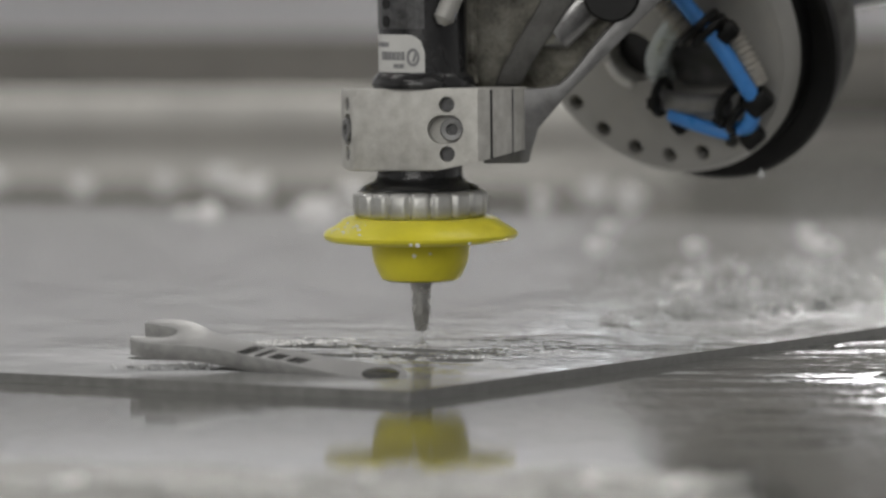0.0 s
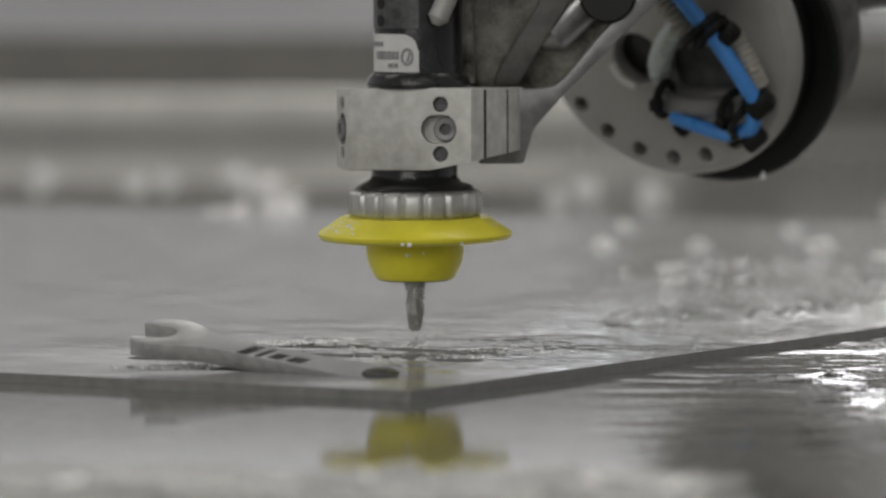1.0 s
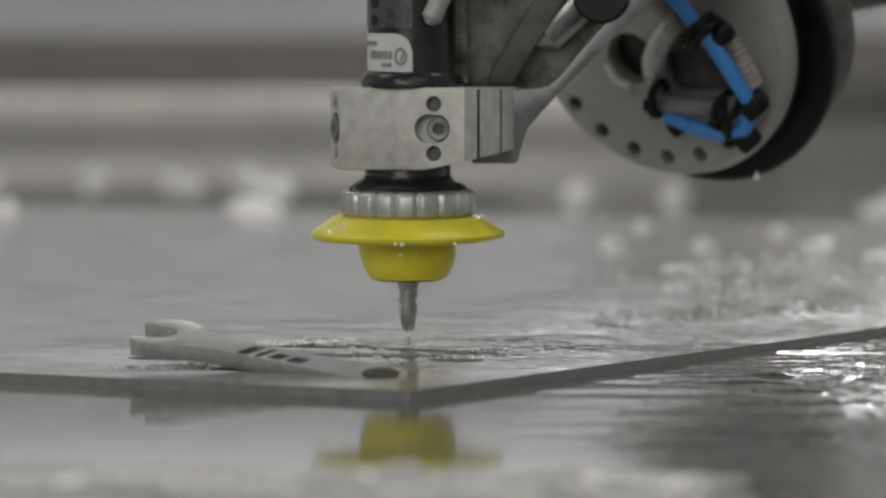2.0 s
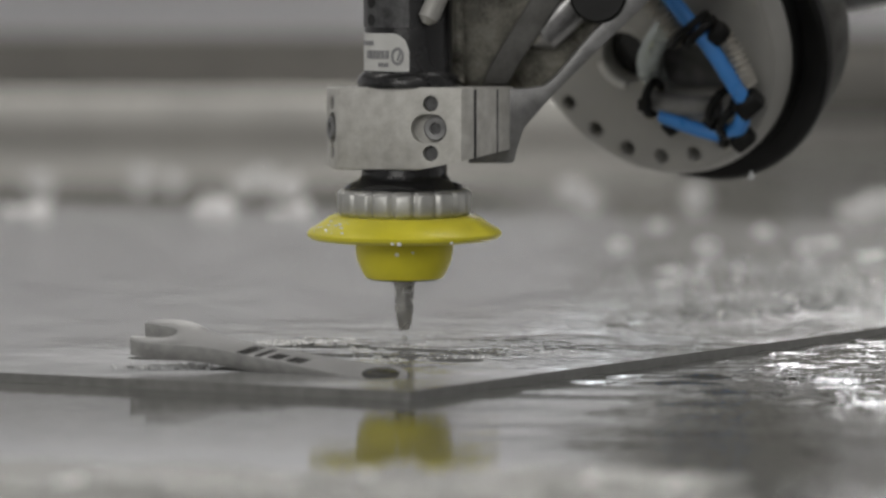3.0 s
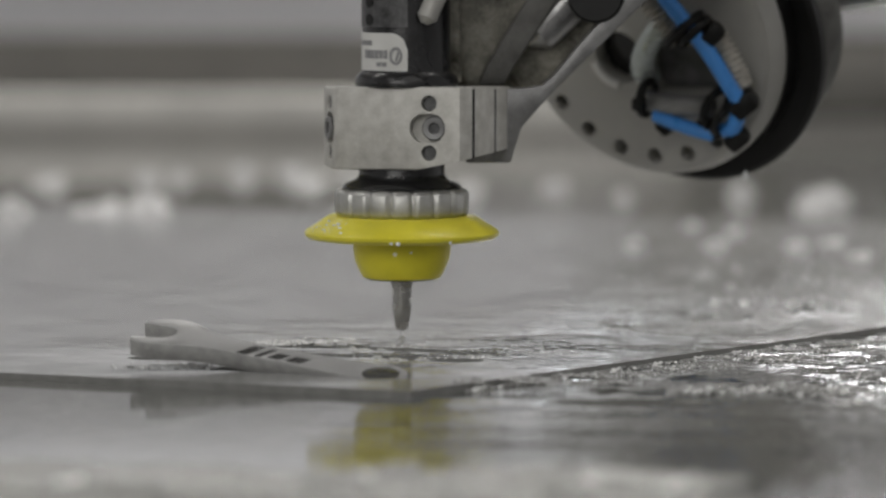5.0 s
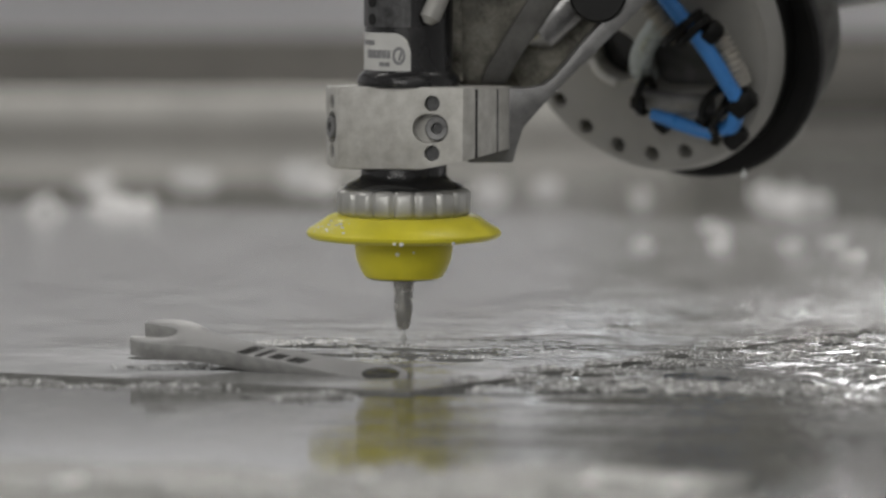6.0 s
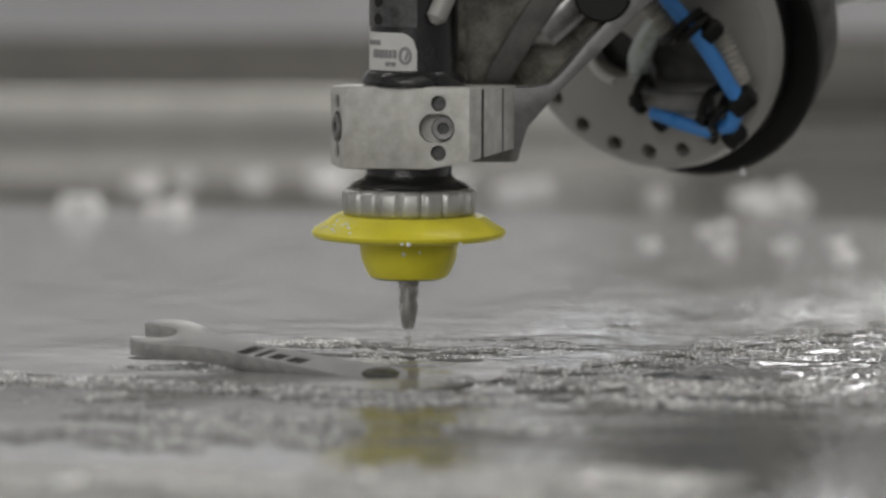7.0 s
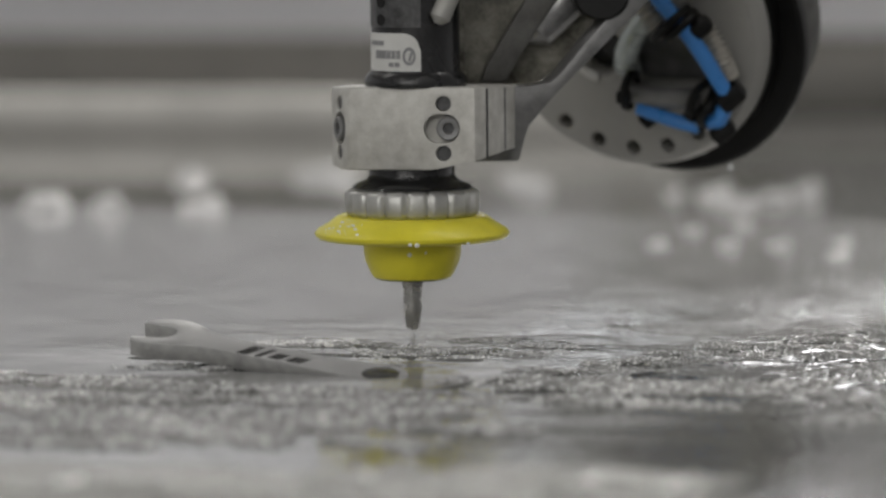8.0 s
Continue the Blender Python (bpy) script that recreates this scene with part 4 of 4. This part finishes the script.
def build_wet():
    """Beads, puddles and splashes that stand on the sheet, foam left on the scrap sheet."""
    def lie(mesh, name, label, category, px, py, scale, flat, z=0.0, turn=None):
        x, y = spot(px, py, z)
        ob = tagged(new(name, mesh), label, category, group=name + "s", kind="stuff")
        ob.matrix_basis = pose(x, y, z, 0, 0, rng.uniform(-40, 40) if turn is None else turn) @ Matrix.Diagonal((scale, scale, scale * flat, 1))
        return ob
    for k in range(22):
        px = rng.uniform(560, 1120)
        py = rng.uniform(598, 640) - max(0, px - 850) * 0.06
        lie((DOTS if k % 3 else FILM)[k % 3], "water_beads", "clear water beads standing on the wet sheet", "water beads", px, py, rng.uniform(0.6, 1.3), 0.35)
    for k in range(9):
        lie(FILM[k % 3], "water_beads", "clear bubbles standing under the wrench", "water beads", rng.uniform(265, 410), 650 + rng.uniform(-3, 3), 0.5, 1.3)
    for k in range(26):
        px, py = ((rng.uniform(240, 420), rng.uniform(646, 653)), (rng.uniform(440, 590), rng.uniform(604, 612)), (rng.uniform(650, 1060), rng.uniform(600, 640)))[k % 3]
        lie(SPARKS[k % 3], "water_beads", "tiny white drops painted as sparkles on the wet sheet", "water beads", px, py, rng.uniform(0.5, 1.0), 1.0)
    for k in range(14):
        px = rng.uniform(1120, 1590)
        far = rng.random()
        ob = lie(SPLASH[k % 4], "splash", "glittering splash of foam and drops", "splash", px, 572 - (px - 1190) * 0.075 - 105 * far ** 1.5, rng.uniform(0.5, 1.1), 1.0)
        at, turn = ob.location.copy(), rng.uniform(-40, 40)
        FLOATING.append((ob, [(t, pose(at.x + rng.uniform(-5, 5) * MM, at.y + rng.uniform(-5, 5) * MM, rng.uniform(-2.5, 0.5) * MM - 0.006 * min(1.0, max(0.0, (t - 4.6) / 1.6)), 0, 0, turn + 5 * t)) for t in range(9)]))
    # beads hanging along the sheet's receding edge
    e1 = Vector((math.cos(radians(60)), math.sin(radians(60))))
    for k in range(24):
        p = SHEET_CORNER.xy + e1 * (0.035 + 0.0098 * k) + Vector((e1.y, -e1.x)) * rng.uniform(0.0012, 0.0042)
        ob = tagged(new("water_beads", EDGE_BEADS[k % 3]), "small bubbles gathering along the sheet edge", "water beads", group="bubbles on the sheet edge", kind="stuff")
        turn, start = 60 + rng.uniform(-4, 4), 2.6 + rng.uniform(0, 0.5)
        rows = []
        for t in (0.0, start, start + 0.5, start + 1.0, 5.0, 8.0):
            rise = min(1.0, max(0.0, t - start))
            rows.append((t, pose(p.x, p.y, water_level(t) - 0.006 * (1 - rise) + 0.0004, 0, 0, turn)))
        FLOATING.append((ob, rows))
    # mounds of clear bubbles that boil up over the pierce holes and later go down
    for k, (px, py, s, up) in enumerate(((1155, 560, 0.8, 0.0), (1215, 552, 1.1, 0.0), (1300, 541, 1.3, -0.6), (1360, 548, 0.8, 0.3), (1425, 536, 1.2, 0.0), (1490, 528, 1.5, 0.2), (1550, 520, 1.7, -0.4),
                                         (1075, 572, 0.6, 0.0), (1470, 545, 0.7, 0.0), (1545, 540, 0.9, 0.0), (1250, 556, 0.5, 0.4), (1400, 500, 1.5, 0.0), (1500, 492, 1.7, 0.0))):
        ob = lie(MOUNDS[k % 3], "bubble_mound", "mound of clear bubbles boiling over a hole in the sheet", "bubbles", px, py, s, 1.0)
        at, turn = ob.location.copy(), rng.uniform(-40, 40)
        ob.scale = (s, s, s)
        rows = []
        for t in range(9):
            sink = min(1.0, max(0.0, (t - 4.6) / 1.6)) * 0.014 * s
            rows.append((t, pose(at.x + rng.uniform(-3, 3) * MM, at.y + rng.uniform(-3, 3) * MM, (rng.uniform(-1.6, 0.2) + up) * MM - sink, 0, 0, turn + 9 * t)))
        FLOATING.append((ob, rows))
    for k in range(16):
        lie(PATCHES[k % 3], "foam_patch", "pale foam left on the scrap sheet", "foam", rng.uniform(-40, 1170), rng.uniform(846, 900), rng.uniform(0.6, 1.1), 1.2, 0.0014)
    for px, py in ((650, 856), (120, 862), (1030, 862), (1190, 868), (300, 872)):
        lie(CLUMPS[rng.randrange(3)], "foam_clump", "small white foam clump on the scrap sheet", "foam", px, py, 0.35, 1.0, 0.002)


def build_far_foam():
    """White foam clumps that drift on the water beyond the sheet; the white paints their glints."""
    for px, py, t0, speed in ((75, 375, 3.5, 62), (-60, 378, 3.5, 58), (320, 316, 4.5, 6), (240, 322, 1.0, 95), (75, 312, 1.0, 90), (415, 308, 1.0, 25), (-120, 318, 1.0, 95),
                              (-260, 325, 1.0, 85), (510, 326, 3.5, 20), (560, 372, 0.0, -60), (430, 376, 1.5, 55), (990, 350, 1.0, 30), (1160, 346, 1.0, 40), (960, 332, 6.5, -14),
                              (905, 340, 7.0, 40), (1185, 402, 3.5, 30), (1355, 350, 6.5, -62), (1450, 366, 4.5, -40), (1320, 412, 4.5, -25), (1530, 356, 3.5, -35), (1250, 438, 2.0, 8),
                              (1400, 440, 7.0, -10), (1440, 432, 0.0, 6), (1530, 455, 4.0, -12), (1130, 436, 5.0, 14)):
        k = rng.randrange(3)
        ob = tagged(new("foam_clump", CLUMPS[k]), "small foam clump drifting on the water, white to imitate glints", "foam", group="foam clumps", kind="stuff")
        s = (rng.uniform(1.2, 1.8) if px < 800 else rng.uniform(1.0, 1.5)) if py < 395 else rng.uniform(0.6, 1.0)
        ob.scale = (s, s, s * (1.05 if py < 395 else 0.65))
        rows = []
        for t in (0.0, 4.0, 8.0):
            x, y = spot(px + speed * (t - t0), py)
            rows.append((t, pose(x, y, water_level(t) if y > 1.0 else 0.0, 0, 0, 40 * k + 3 * t)))
        FLOATING.append((ob, rows))


# ---- build ----
build_hall()
build_tank()
water = build_water()
sheet = build_sheet()
build_scrap()
wrench = build_wrench()
head, clamp = build_head()
build_block_details(head, clamp)
build_upper(head)
build_arm(head)
build_disc(head)
build_foam()
build_far_foam()
build_wet()

# path of the cutting head: shift across and up in millimetres, turn about x, y, z in degrees
HEAD_ROWS = [
    (0.0, 6.79, -0.34, -0.12, -0.59, 0.56), (0.5, 5.72, -0.40, -0.25, -0.04, -1.41), (1.0, 4.68, -0.35, -0.23, -0.25, -0.87),
    (1.5, 3.36, -0.31, -0.20, -0.14, -0.90), (3.0, 0.91, -0.12, -0.06, -0.02, -0.46), (3.5, 0.73, -0.20, 0.37, 0.22, 0.62),
    (4.0, 0.64, -0.05, 0.01, 0.13, -0.56), (4.5, 0.0, 0.0, 0.0, 0.0, 0.0), (6.0, 0.57, 0.10, 0.42, 0.17, 1.10),
    (6.5, 1.37, 0.31, 0.90, -0.16, 3.95), (7.0, 2.27, 0.24, 0.68, 0.16, 2.32), (7.5, 2.77, 0.30, 0.66, 0.07, 2.25),
    (8.0, 3.75, 0.33, 0.88, -0.56, 5.19)]


def motions():
    walk(head, [(t, pose(x * MM, 0, z * MM, rx, ry, rz) @ Matrix.Translation(HEAD_AT)) for t, x, z, rx, ry, rz in HEAD_ROWS])
    walk(water, [(t, pose(0.05 - 0.02 * min(t, 4.5) - 0.005 * max(0.0, t - 4.5), -0.003 * t, z * MM)) for t, z in WATER_ROWS])
    for ob, rows in FLOATING:
        walk(ob, rows)


motions()
